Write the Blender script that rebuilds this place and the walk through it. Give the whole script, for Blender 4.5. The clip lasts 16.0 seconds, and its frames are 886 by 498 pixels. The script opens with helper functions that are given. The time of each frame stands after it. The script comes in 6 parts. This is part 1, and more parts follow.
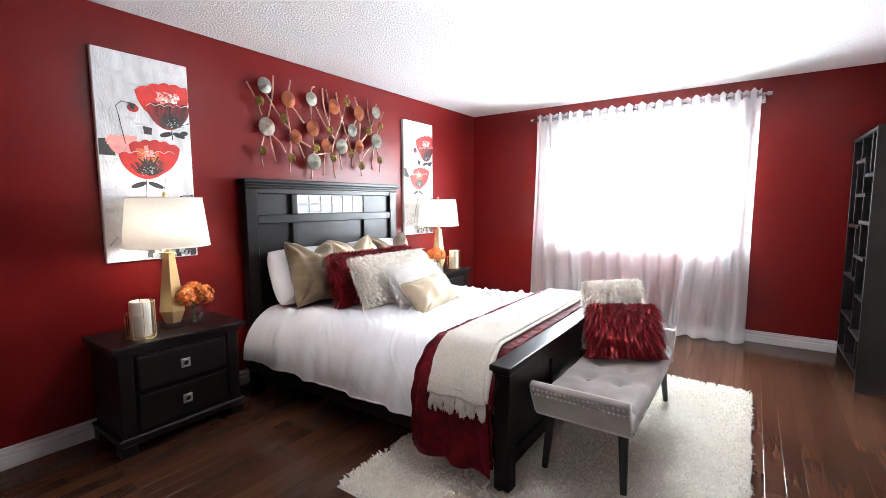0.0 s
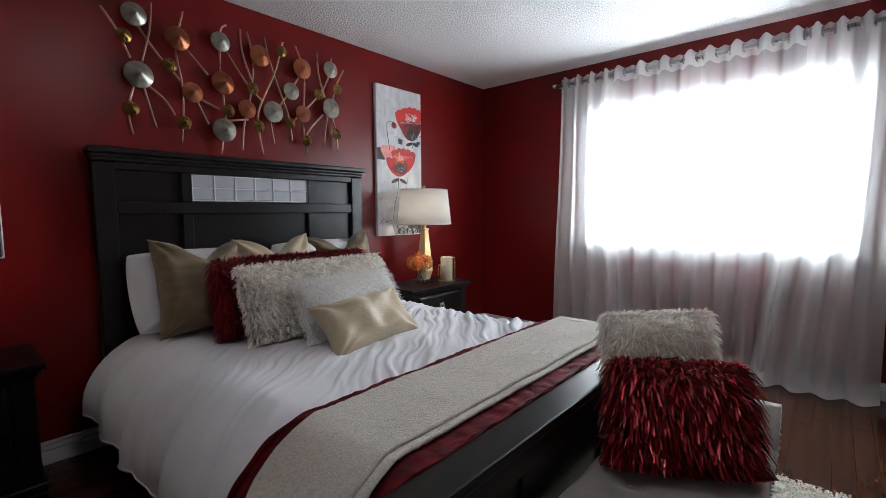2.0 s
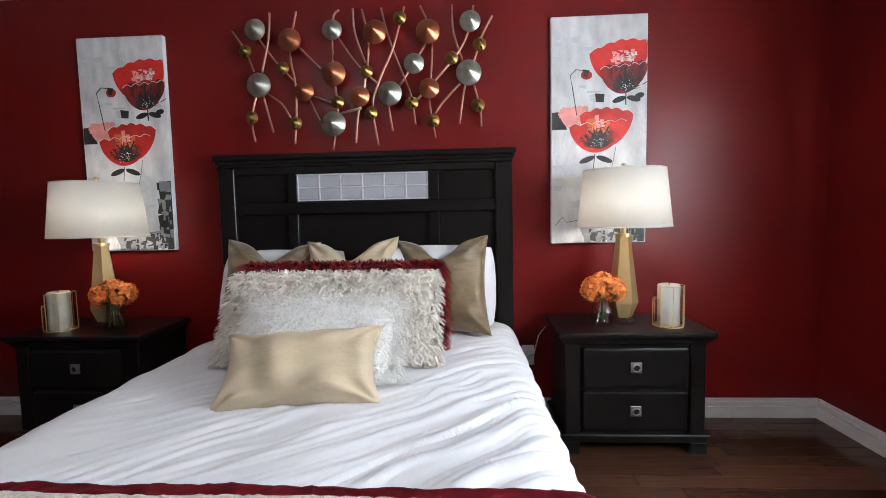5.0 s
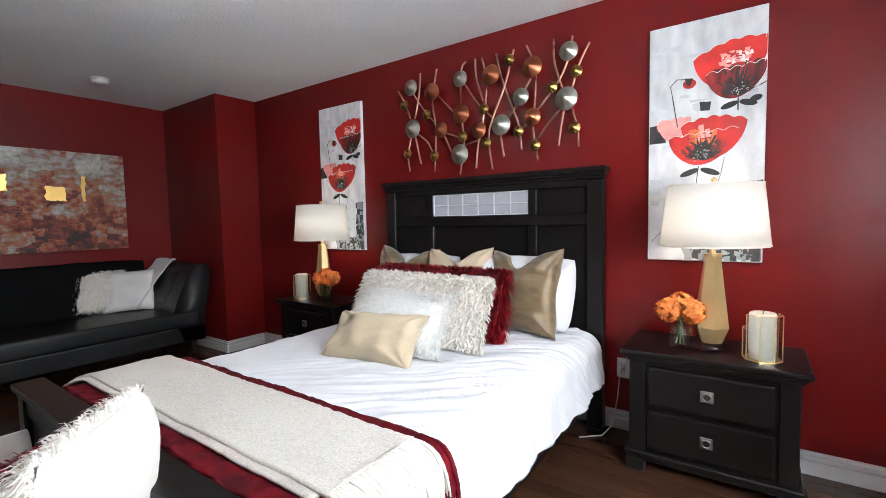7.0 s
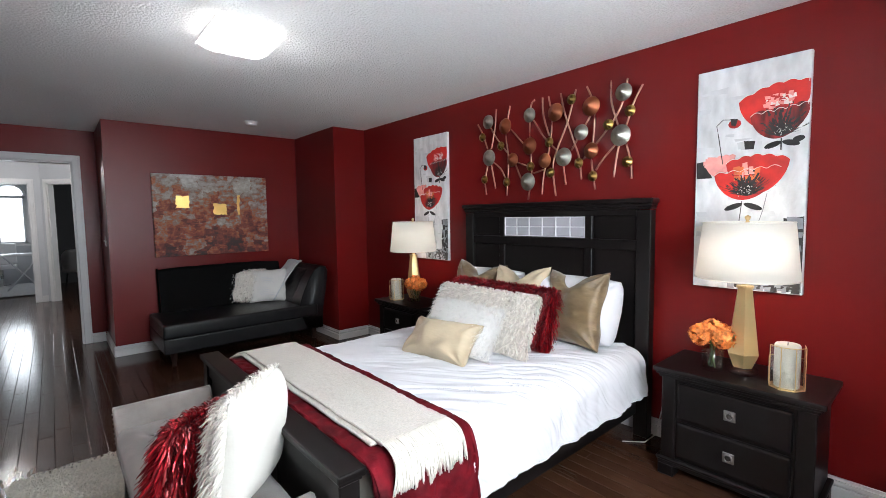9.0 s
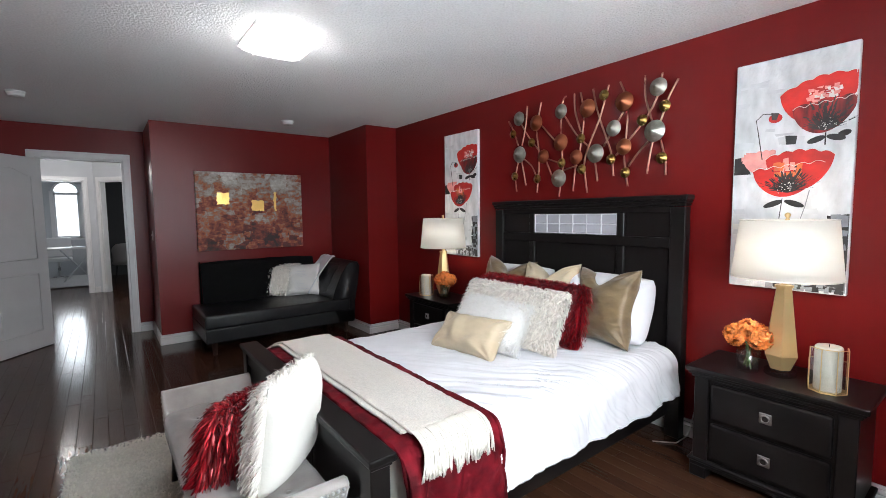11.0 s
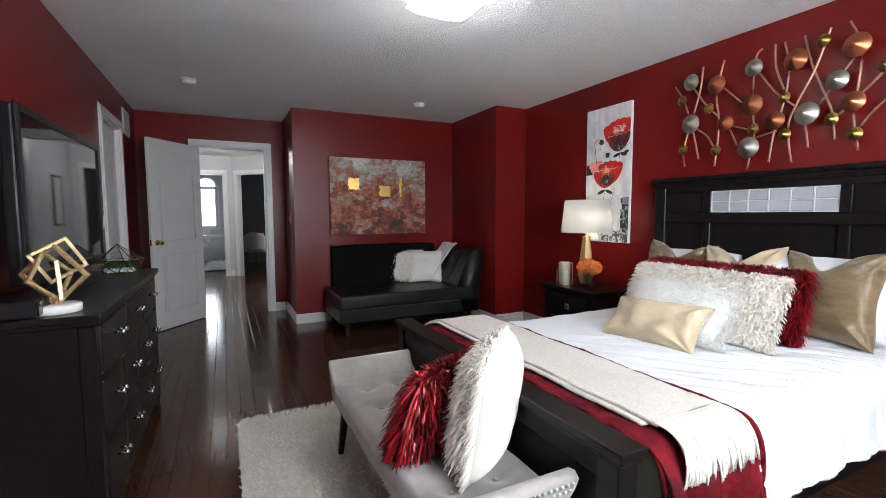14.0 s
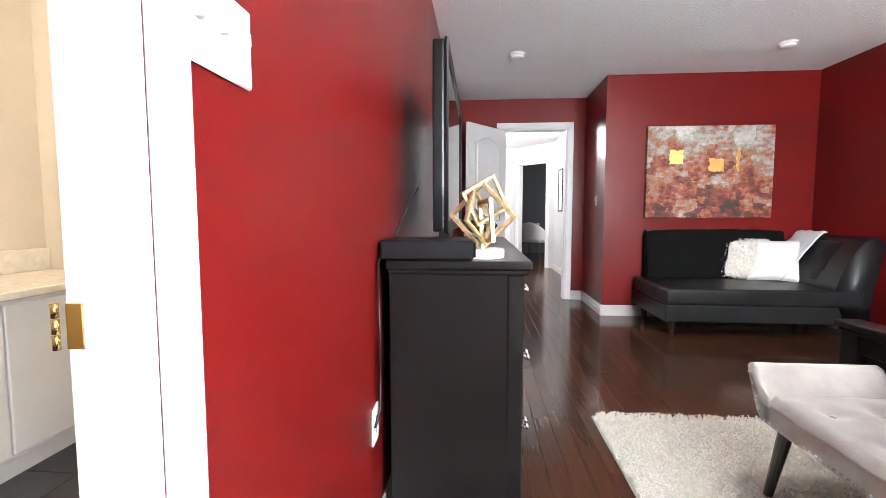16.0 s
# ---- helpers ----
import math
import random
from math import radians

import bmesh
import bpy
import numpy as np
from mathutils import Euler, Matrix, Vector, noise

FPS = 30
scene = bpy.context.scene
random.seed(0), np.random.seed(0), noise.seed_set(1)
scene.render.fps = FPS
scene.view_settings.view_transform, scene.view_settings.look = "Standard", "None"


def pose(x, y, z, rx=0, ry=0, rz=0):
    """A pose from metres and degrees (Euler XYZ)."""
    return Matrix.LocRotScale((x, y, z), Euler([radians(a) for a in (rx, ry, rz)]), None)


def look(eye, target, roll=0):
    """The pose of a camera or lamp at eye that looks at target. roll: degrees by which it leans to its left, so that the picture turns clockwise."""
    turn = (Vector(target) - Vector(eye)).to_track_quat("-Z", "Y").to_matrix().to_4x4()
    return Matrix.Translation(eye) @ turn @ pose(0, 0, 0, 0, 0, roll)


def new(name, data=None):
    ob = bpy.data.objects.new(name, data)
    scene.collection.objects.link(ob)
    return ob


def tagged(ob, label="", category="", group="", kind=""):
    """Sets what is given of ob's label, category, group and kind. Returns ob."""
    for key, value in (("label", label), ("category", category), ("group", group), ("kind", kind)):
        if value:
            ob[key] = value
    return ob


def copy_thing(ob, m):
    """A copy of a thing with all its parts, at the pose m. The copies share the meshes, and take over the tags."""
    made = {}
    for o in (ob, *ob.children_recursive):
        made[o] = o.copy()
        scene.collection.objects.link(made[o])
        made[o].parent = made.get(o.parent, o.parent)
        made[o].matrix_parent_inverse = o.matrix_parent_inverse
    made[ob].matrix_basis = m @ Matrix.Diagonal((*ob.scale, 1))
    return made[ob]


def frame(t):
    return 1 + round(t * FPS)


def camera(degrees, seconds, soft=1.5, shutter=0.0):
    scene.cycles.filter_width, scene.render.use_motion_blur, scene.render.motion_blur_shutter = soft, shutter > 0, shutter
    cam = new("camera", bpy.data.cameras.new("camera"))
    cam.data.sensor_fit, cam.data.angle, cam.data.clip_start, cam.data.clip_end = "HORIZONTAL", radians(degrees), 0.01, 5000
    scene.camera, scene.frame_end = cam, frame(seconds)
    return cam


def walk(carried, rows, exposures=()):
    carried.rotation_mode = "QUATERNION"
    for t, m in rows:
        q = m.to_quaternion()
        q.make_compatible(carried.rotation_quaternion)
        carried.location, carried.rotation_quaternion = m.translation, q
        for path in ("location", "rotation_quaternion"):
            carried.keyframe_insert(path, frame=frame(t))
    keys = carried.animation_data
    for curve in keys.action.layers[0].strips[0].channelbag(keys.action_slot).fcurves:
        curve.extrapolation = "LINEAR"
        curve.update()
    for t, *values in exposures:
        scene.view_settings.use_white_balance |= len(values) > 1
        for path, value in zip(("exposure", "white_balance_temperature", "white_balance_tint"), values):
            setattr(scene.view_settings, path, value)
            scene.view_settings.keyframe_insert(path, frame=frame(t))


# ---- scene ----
cam = camera(89.8, 16.0, soft=0.4)
PATH = [
    (0, (0.045, -0.116, 1.326), (-1.093, 1.516, 1.123), -0.3),
    (0.5, (-0.023, 0.184, 1.284), (-1.169, 1.811, 1.092), -0.3),
    (1, (-0.144, 0.529, 1.221), (-1.317, 2.139, 1.042), -0.3),
    (1.5, (-0.221, 0.829, 1.184), (-1.447, 2.4, 1.014), -0.5),
    (2, (-0.231, 1.164, 1.183), (-1.544, 2.663, 1.019), -0.4),
    (2.5, (-0.311, 1.495, 1.154), (-1.746, 2.879, 0.991), -0.5),
    (3, (-0.364, 1.793, 1.16), (-1.929, 3.029, 0.997), -0.5),
    (3.5, (-0.371, 2.131, 1.17), (-2.084, 3.149, 1.0), -0.5),
    (4, (-0.428, 2.45, 1.118), (-2.287, 3.172, 0.967), -0.9),
    (4.5, (-0.458, 2.732, 1.144), (-2.422, 3.071, 0.976), -0.9),
    (5, (-0.494, 3.04, 1.16), (-2.485, 2.931, 1.011), -1.2),
    (5.2, (-0.486, 3.132, 1.168), (-2.463, 2.863, 1.019), -1.2),
    (7.5, (-0.299, 4.161, 1.276), (-1.844, 2.899, 1.141), -1.1),
    (8, (-0.233, 4.293, 1.328), (-1.701, 2.943, 1.186), -1.0),
    (8.5, (-0.197, 4.403, 1.375), (-1.578, 2.964, 1.229), -1.0),
    (9, (-0.163, 4.483, 1.419), (-1.478, 2.984, 1.271), -0.8),
    (11.5, (-0.131, 4.515, 1.414), (-1.328, 2.921, 1.255), -0.5),
    (12, (-0.116, 4.503, 1.4), (-1.296, 2.896, 1.243), -0.3),
    (12.5, (-0.095, 4.446, 1.383), (-1.254, 2.824, 1.222), -0.3),
    (13, (-0.05, 4.326, 1.36), (-1.168, 2.676, 1.196), -0.2),
    (13.5, (0.042, 4.183, 1.303), (-1.002, 2.485, 1.144), -0.1),
    (14, (0.131, 4.071, 1.247), (-0.75, 2.282, 1.093), -0.2),
    (14.5, (0.238, 3.936, 1.176), (-0.403, 2.048, 1.024), -0.3),
    (15, (0.37, 3.78, 1.112), (0.009, 1.818, 0.963), -0.3),
    (15.5, (0.497, 3.657, 1.069), (0.449, 1.663, 0.924), -0.4),
    (16, (0.685, 3.5, 1.043), (0.846, 1.512, 0.89), -0.0),
]
# auto exposure and white balance of the camera: seconds, stops, kelvin, tint
EXPOSURE = [(0, 0.95, 6330, 10), (0.5, 0.72, 6330, 10), (1, 0.28, 6330, 10), (1.5, -0.35, 6330, 10), (2, -1.05, 6330, 10), (2.5, -1.68, 6330, 10), (3, -2.0, 6330, 10), (3.5, -1.75, 6330, 10), (4, -1.32, 6330, 10), (4.5, -0.86, 6330, 10), (5, -0.48, 6330, 10), (7.5, -0.15, 6330, 10), (9, -0.24, 6330, 10), (13.5, -0.2, 6400, 10), (14.5, 0.3, 6350, 10), (15, 0.95, 6500, 10), (15.5, 1.45, 6500, 10), (16, 1.5, 6500, 10)]
walk(cam, [(t, look(eye, target, roll)) for t, eye, target, roll in PATH], EXPOSURE)

# ---- world and light ----
world = bpy.data.worlds.new("sky")
scene.world = world
world.use_nodes = True
wn = world.node_tree.nodes
sky = wn.new("ShaderNodeTexSky")
sky.sky_type, sky.sun_disc, sky.sun_elevation, sky.sun_rotation = "NISHITA", False, radians(48), radians(200)
world.node_tree.links.new(sky.outputs[0], wn["Background"].inputs[0])
wn["Background"].inputs[1].default_value = 0.12


def lamp(name, kind, at, energy, colour=(1, 1, 1), size=0.1, toward=None, size_y=None):
    data = bpy.data.lights.new(name, kind)
    data.energy, data.color = energy, colour
    if kind == "AREA":
        data.size = size
        if size_y:
            data.shape, data.size_y = "RECTANGLE", size_y
    elif kind == "POINT":
        data.shadow_soft_size = size
    elif kind == "SUN":
        data.angle = radians(size)
    ob = new(name, data)
    ob.matrix_world = look(at, toward) if toward else Matrix.Translation(at)
    return ob


DAY = (0.88, 0.95, 1.0)
lamp("sun", "SUN", (0, 12, 20), 1.2, (1, 0.97, 0.92), 12, (-1.0, -1, 0))
lamp("window_daylight", "AREA", (-0.985, 4.978, 1.45), 225, DAY, 1.6, (-0.985, 0, 1.3), 1.05)
lamp("ceiling_bulb", "POINT", (-1.0, 1.86, 2.33), 18, (0.98, 0.99, 1.0), 0.09)
lamp("office_daylight", "AREA", (0.6, -9.4, 1.6), 11, DAY, 0.5, (0.6, 0, 1.0), 1.3)
# added fill that brightens the hallway, no known fixture
lamp("hall_fill", "POINT", (0.6, -4.2, 2.25), 66, (1, 0.97, 0.94), 0.12)
# added fill to lift the far bedroom; no window stands behind it
lamp("far_bedroom_fill", "AREA", (-3.15, -6.8, 1.5), 22, DAY, 0.9, (0, -6.8, 1.2), 1.1)
# added warm fill in the bathroom, without a fixture
lamp("bath_fill", "POINT", (2.3, 2.9, 2.2), 22, (1, 0.86, 0.7), 0.12)

# ---- materials ----


def mat(name, colour, rough=0.5, metal=0.0, vary=0.15, scale=6.0, bump=0.0, bscale=80.0, spec=0.5, rand=0.0, island=0.0, sheen=0.0, stretch=None, coat=0.0, bdist=0.01):
    m = bpy.data.materials.new(name)
    m.use_nodes = True
    n, l = m.node_tree.nodes, m.node_tree.links
    p = n["Principled BSDF"]
    tc = n.new("ShaderNodeTexCoord")
    src = tc.outputs["Object"]
    if stretch:
        mp = n.new("ShaderNodeMapping")
        mp.inputs["Scale"].default_value = stretch
        l.new(src, mp.inputs[0])
        src = mp.outputs[0]
    no = n.new("ShaderNodeTexNoise")
    no.inputs["Scale"].default_value, no.inputs["Detail"].default_value = scale, 6
    l.new(src, no.inputs["Vector"])
    ramp = n.new("ShaderNodeValToRGB")
    ramp.color_ramp.elements[0].position, ramp.color_ramp.elements[1].position = 0.3, 0.7
    ramp.color_ramp.elements[0].color = (*[c * (1 - vary) for c in colour], 1)
    ramp.color_ramp.elements[1].color = (*[min(1, c * (1 + vary)) for c in colour], 1)
    l.new(no.outputs[0], ramp.inputs[0])
    out = ramp.outputs[0]
    if rand or island:
        hsv = n.new("ShaderNodeHueSaturation")
        mr = n.new("ShaderNodeMapRange")
        k = rand or island
        mr.inputs[3].default_value, mr.inputs[4].default_value = 1 - k, 1 + k
        if rand:
            l.new(n.new("ShaderNodeObjectInfo").outputs["Random"], mr.inputs[0])
        else:
            l.new(n.new("ShaderNodeNewGeometry").outputs["Random Per Island"], mr.inputs[0])
        l.new(mr.outputs[0], hsv.inputs["Value"])
        l.new(out, hsv.inputs["Color"])
        out = hsv.outputs[0]
    l.new(out, p.inputs["Base Color"])
    p.inputs["Metallic"].default_value = metal
    p.inputs["Specular IOR Level"].default_value = spec
    p.inputs["Sheen Weight"].default_value = sheen
    p.inputs["Coat Weight"].default_value = coat
    rr = n.new("ShaderNodeMapRange")
    rr.inputs[3].default_value, rr.inputs[4].default_value = max(0.02, rough * 0.85), min(1, rough * 1.15)
    l.new(no.outputs[0], rr.inputs[0])
    l.new(rr.outputs[0], p.inputs["Roughness"])
    if bump:
        nb = n.new("ShaderNodeTexNoise")
        nb.inputs["Scale"].default_value, nb.inputs["Detail"].default_value = bscale, 4
        l.new(src, nb.inputs["Vector"])
        bp = n.new("ShaderNodeBump")
        bp.inputs["Strength"].default_value, bp.inputs["Distance"].default_value = bump, bdist
        l.new(nb.outputs[0], bp.inputs["Height"])
        l.new(bp.outputs[0], p.inputs["Normal"])
    return m


def glass(name, colour=(1, 1, 1), rough=0.0, ior=1.45):
    m = bpy.data.materials.new(name)
    m.use_nodes = True
    p = m.node_tree.nodes["Principled BSDF"]
    p.inputs["Base Color"].default_value = (*colour, 1)
    p.inputs["Roughness"].default_value, p.inputs["IOR"].default_value, p.inputs["Transmission Weight"].default_value = rough, ior, 1.0
    return m


def thin_glass(name, colour=(1, 1, 1), gloss=0.02):
    """Clear thin glass: what is behind shows straight through, with a faint reflection."""
    m = bpy.data.materials.new(name)
    m.use_nodes = True
    n, l = m.node_tree.nodes, m.node_tree.links
    n.remove(n["Principled BSDF"])
    tr, gl, mx = n.new("ShaderNodeBsdfTransparent"), n.new("ShaderNodeBsdfGlossy"), n.new("ShaderNodeMixShader")
    tr.inputs[0].default_value = (*colour, 1)
    gl.inputs["Roughness"].default_value = gloss
    mx.inputs[0].default_value = 0.09
    l.new(tr.outputs[0], mx.inputs[1])
    l.new(gl.outputs[0], mx.inputs[2])
    l.new(mx.outputs[0], n["Material Output"].inputs[0])
    return m


def glow(name, colour, strength):
    m = bpy.data.materials.new(name)
    m.use_nodes = True
    p = m.node_tree.nodes["Principled BSDF"]
    p.inputs["Base Color"].default_value = (*colour, 1)
    p.inputs["Emission Color"].default_value, p.inputs["Emission Strength"].default_value = (*colour, 1), strength
    return m


def cloth_through(name, colour, clear, thru, scale=300):
    """Woven fabric that lets light through: clear is the open share of the weave, thru the share scattered to the far side."""
    m = bpy.data.materials.new(name)
    m.use_nodes = True
    n, l = m.node_tree.nodes, m.node_tree.links
    n.remove(n["Principled BSDF"])
    d, tl, tr = n.new("ShaderNodeBsdfDiffuse"), n.new("ShaderNodeBsdfTranslucent"), n.new("ShaderNodeBsdfTransparent")
    d.inputs[0].default_value = tl.inputs[0].default_value = (*colour, 1)
    a, b = n.new("ShaderNodeMixShader"), n.new("ShaderNodeMixShader")
    a.inputs[0].default_value = thru
    l.new(d.outputs[0], a.inputs[1])
    l.new(tl.outputs[0], a.inputs[2])
    no = n.new("ShaderNodeTexNoise")
    tc = n.new("ShaderNodeTexCoord")
    l.new(tc.outputs["Object"], no.inputs["Vector"])
    no.inputs["Scale"].default_value = scale
    mr = n.new("ShaderNodeMapRange")
    mr.inputs[3].default_value, mr.inputs[4].default_value = max(0, clear - 0.12), min(1, clear + 0.12)
    l.new(no.outputs[0], mr.inputs[0])
    l.new(mr.outputs[0], b.inputs[0])
    l.new(a.outputs[0], b.inputs[1])
    l.new(tr.outputs[0], b.inputs[2])
    l.new(b.outputs[0], n["Material Output"].inputs[0])
    return m


RED = mat("red_wall_paint", (0.13, 0.0058, 0.0056), 0.32, vary=0.06, scale=2, bump=0.05, bscale=260, spec=0.22)
WHITE = mat("white_trim_paint", (0.68, 0.67, 0.67), 0.35, vary=0.03, scale=5, bump=0.02)
CEIL = mat("stippled_ceiling", (0.88, 0.88, 0.88), 0.9, vary=0.06, scale=75, bump=0.6, bscale=75, spec=0.2, bdist=0.03)
GREYWALL = mat("grey_wall_paint", (0.5, 0.51, 0.53), 0.55, vary=0.04, scale=3, bump=0.05, bscale=250)
BEIGE = mat("beige_wall_paint", (0.62, 0.55, 0.45), 0.55, vary=0.04, scale=3, bump=0.05, bscale=250)
# dimness of the unlit far bedroom, put into the wall colour
DARKROOM = mat("dim_room_wall", (0.06, 0.058, 0.058), 0.6, vary=0.05, scale=3)
PLANK = mat("dark_stained_oak", (0.052, 0.0215, 0.0125), 0.15, vary=0.16, scale=5, bump=0.015, bscale=30, rand=0.28, stretch=(14, 1, 14), spec=0.22)
PLANK2 = mat("dark_stained_oak_hall", (0.052, 0.0215, 0.0125), 0.15, vary=0.16, scale=5, bump=0.015, bscale=30, island=0.28, stretch=(14, 1, 14), spec=0.22)
JOINT = mat("dark_floor_joint", (0.012, 0.006, 0.004), 0.7)
ESPRESSO = mat("espresso_stained_wood", (0.0075, 0.006, 0.0058), 0.32, vary=0.14, scale=3, spec=0.22)

# ---- mesh helpers ----


def box(bm, a, b, bev=0.0, m=None, seg=1):
    a, b = Vector([min(p, q) for p, q in zip(a, b)]), Vector([max(p, q) for p, q in zip(a, b)])
    t = Matrix.Translation((a + b) / 2) @ Matrix.Diagonal((*(b - a), 1))
    vs = bmesh.ops.create_cube(bm, size=1, matrix=(m @ t) if m else t)["verts"]
    if bev:
        es = list({e for v in vs for e in v.link_edges})
        bmesh.ops.bevel(bm, geom=es, offset=bev, segments=seg, affect="EDGES", profile=0.6)
    return bm


def tube(bm, p, q, r0, r1=None, n=12, caps=True):
    p, q = Vector(p), Vector(q)
    d = q - p
    m = Matrix.Translation((p + q) / 2) @ d.to_track_quat("Z", "Y").to_matrix().to_4x4()
    bmesh.ops.create_cone(bm, cap_ends=caps, segments=n, radius1=r0, radius2=r0 if r1 is None else r1, depth=d.length, matrix=m)
    return bm


def lathe(bm, prof, n=24, at=(0, 0, 0), turn=0.0):
    """Turn a profile of (radius, height) round the z axis."""
    rings = []
    for r, z in prof:
        rings.append([bm.verts.new((at[0] + r * math.cos(turn + 2 * math.pi * i / n), at[1] + r * math.sin(turn + 2 * math.pi * i / n), at[2] + z)) for i in range(n)])
    for lo, hi in zip(rings, rings[1:]):
        for i in range(n):
            bm.faces.new((lo[i], lo[(i + 1) % n], hi[(i + 1) % n], hi[i]))
    if prof[0][0] > 1e-4:
        bm.faces.new(rings[0][::-1])
    if prof[-1][0] > 1e-4:
        bm.faces.new(rings[-1])
    return bm


def sheet(bm, fn, nu, nv):
    """A grid of quads; fn(u, v) gives a place for u and v in 0..1."""
    vs = [[bm.verts.new(fn(i / nu, j / nv)) for j in range(nv + 1)] for i in range(nu + 1)]
    for i in range(nu):
        for j in range(nv):
            bm.faces.new((vs[i][j], vs[i + 1][j], vs[i + 1][j + 1], vs[i][j + 1]))
    return bm


def wire(bm, pts, r, n=6):
    pts = [Vector(p) for p in pts]
    rings = []
    for i, p in enumerate(pts):
        d = (pts[min(i + 1, len(pts) - 1)] - pts[max(i - 1, 0)]).normalized()
        q = d.to_track_quat("Z", "Y").to_matrix()
        rings.append([bm.verts.new(p + q @ Vector((r * math.cos(2 * math.pi * k / n), r * math.sin(2 * math.pi * k / n), 0))) for k in range(n)])
    for a, b in zip(rings, rings[1:]):
        for k in range(n):
            bm.faces.new((a[k], a[(k + 1) % n], b[(k + 1) % n], b[k]))
    bm.faces.new(rings[0][::-1])
    bm.faces.new(rings[-1])
    return bm


def mesh_of(name, bm, material, smooth=False):
    me = bpy.data.meshes.new(name)
    bmesh.ops.recalc_face_normals(bm, faces=bm.faces)
    bm.to_mesh(me)
    bm.free()
    me.materials.append(material)
    if smooth:
        me.shade_smooth()
    return me


def part(name, bm, material, parent, label="", smooth=False, m=None):
    ob = new(name, mesh_of(name, bm, material, smooth))
    ob.parent = parent
    if m:
        ob.matrix_basis = m
    return tagged(ob, label)


def thing(name, label, category, m=None, group=""):
    ob = new(name)
    ob.empty_display_size = 0.1
    if m:
        ob.matrix_basis = m
    return tagged(ob, label, category, group)


def solid(name, bm, material, label, category, kind="", group="", smooth=False):
    return tagged(new(name, mesh_of(name, bm, material, smooth)), label, category, group, kind)


def B():
    return bmesh.new()


# ---- structure ----
XW, XE, YN, YS, YD, H = -3.0, 1.0, 4.97, -1.19, -2.06, 2.44
T, TE = 0.12, 0.075
WIN = (-1.83, -0.14, 0.9, 2.0)
DOOR = (-0.37, 0.40, 2.08)
BATH = (3.096, 3.9, 2.08)
CLOS = (-1.2, -0.46, 2.08)


def wall_x(name, x0, x1, y0, y1, gaps, material, label):
    """A wall that runs along y between y0 and y1, with gaps (ya, yb, za, zb)."""
    bm = B()
    y = y0
    for ya, yb, za, zb in sorted(gaps):
        box(bm, (x0, y, 0), (x1, ya, H))
        if za > 0:
            box(bm, (x0, ya, 0), (x1, yb, za))
        box(bm, (x0, ya, zb), (x1, yb, H))
        y = yb
    box(bm, (x0, y, 0), (x1, y1, H))
    return solid(name, bm, material, label, "wall", "structure")


def wall_y(name, y0, y1, x0, x1, gaps, material, label, m=None):
    bm = B()
    x = x0
    for xa, xb, za, zb in sorted(gaps):
        box(bm, (x, y0, 0), (xa, y1, H))
        if za > 0:
            box(bm, (xa, y0, 0), (xb, y1, za))
        box(bm, (xa, y0, zb), (xb, y1, H))
        x = xb
    box(bm, (x, y0, 0), (x1, y1, H))
    ob = solid(name, bm, material, label, "wall", "structure")
    if m:
        ob.matrix_basis = m
    return ob


wall_x("wall_west", XW - T, XW, YS, YN, [], RED, "deep red painted bedroom wall behind the bed")
wall_y("wall_north", YN, YN + 0.16, XW - T, XE + TE, [WIN[:2] + WIN[2:]], RED, "deep red painted wall with a curtained window")
wall_x("wall_east", XE, XE + TE, YD - T, YN, [BATH[:2] + (0, BATH[2]), CLOS[:2] + (0, CLOS[2])], RED, "deep red painted wall with two doorways")
wall_y("wall_south", YS - T, YS, XW - T, -0.59, [], RED, "deep red painted wall behind the leather sofa")
wall_x("wall_return", -0.71, -0.59, YD - T, YS - T, [], RED, "short red return wall beside the doorway")
wall_y("wall_entry", YD - T, YD, -0.59, XE, [DOOR[:2] + (0, DOOR[2])], RED, "red painted wall with the bedroom doorway")
solid("wall_chase", box(B(), (XW, YS, 0), (-2.6, -0.14, H)), RED, "red boxed-out column in the room corner", "wall", "structure")
solid("ceiling", box(B(), (XW - T, YD - T, H), (XE + TE, YN + 0.16, H + 0.1)), CEIL, "white stippled plaster ceiling", "ceiling", "structure")
solid("floor", box(B(), (XW - T, YD - T / 2, -0.12), (XE + TE, YN + 0.16, -0.012)), JOINT, "dark subfloor under glossy wood planks", "floor", "structure")
solid("wall_backing_bath", box(B(), (XE + TE, 1.2, H), (3.2, 4.4, H + 0.1)), CEIL, "white bathroom ceiling", "ceiling", "structure")


def casing_x(x, side, ya, yb, z, w=0.075):
    """Moulded white door trim round an opening in a wall that runs along y."""
    bm = B()
    for d, k in ((0.012, 0.0), (0.02, 0.022), (0.014, 0.05)):
        o = x + side * d
        box(bm, (x, ya - w + k * 0.9, 0), (o, ya - k * 0.2, z + k), 0.003)
        box(bm, (x, yb + k * 0.2, 0), (o, yb + w - k * 0.9, z + k), 0.003)
        box(bm, (x, ya - w + k * 0.9, z + k * 0.2), (o, yb + w - k * 0.9, z + w - k * 0.9), 0.003)
    return bm


def casing_y(y, side, xa, xb, z, w=0.075):
    bm = B()
    for d, k in ((0.012, 0.0), (0.02, 0.022), (0.014, 0.05)):
        o = y + side * d
        box(bm, (xa - w + k * 0.9, y, 0), (xa - k * 0.2, o, z + k), 0.003)
        box(bm, (xb + k * 0.2, y, 0), (xb + w - k * 0.9, o, z + k), 0.003)
        box(bm, (xa - w + k * 0.9, y, z + k * 0.2), (xb + w - k * 0.9, o, z + w - k * 0.9), 0.003)
    return bm


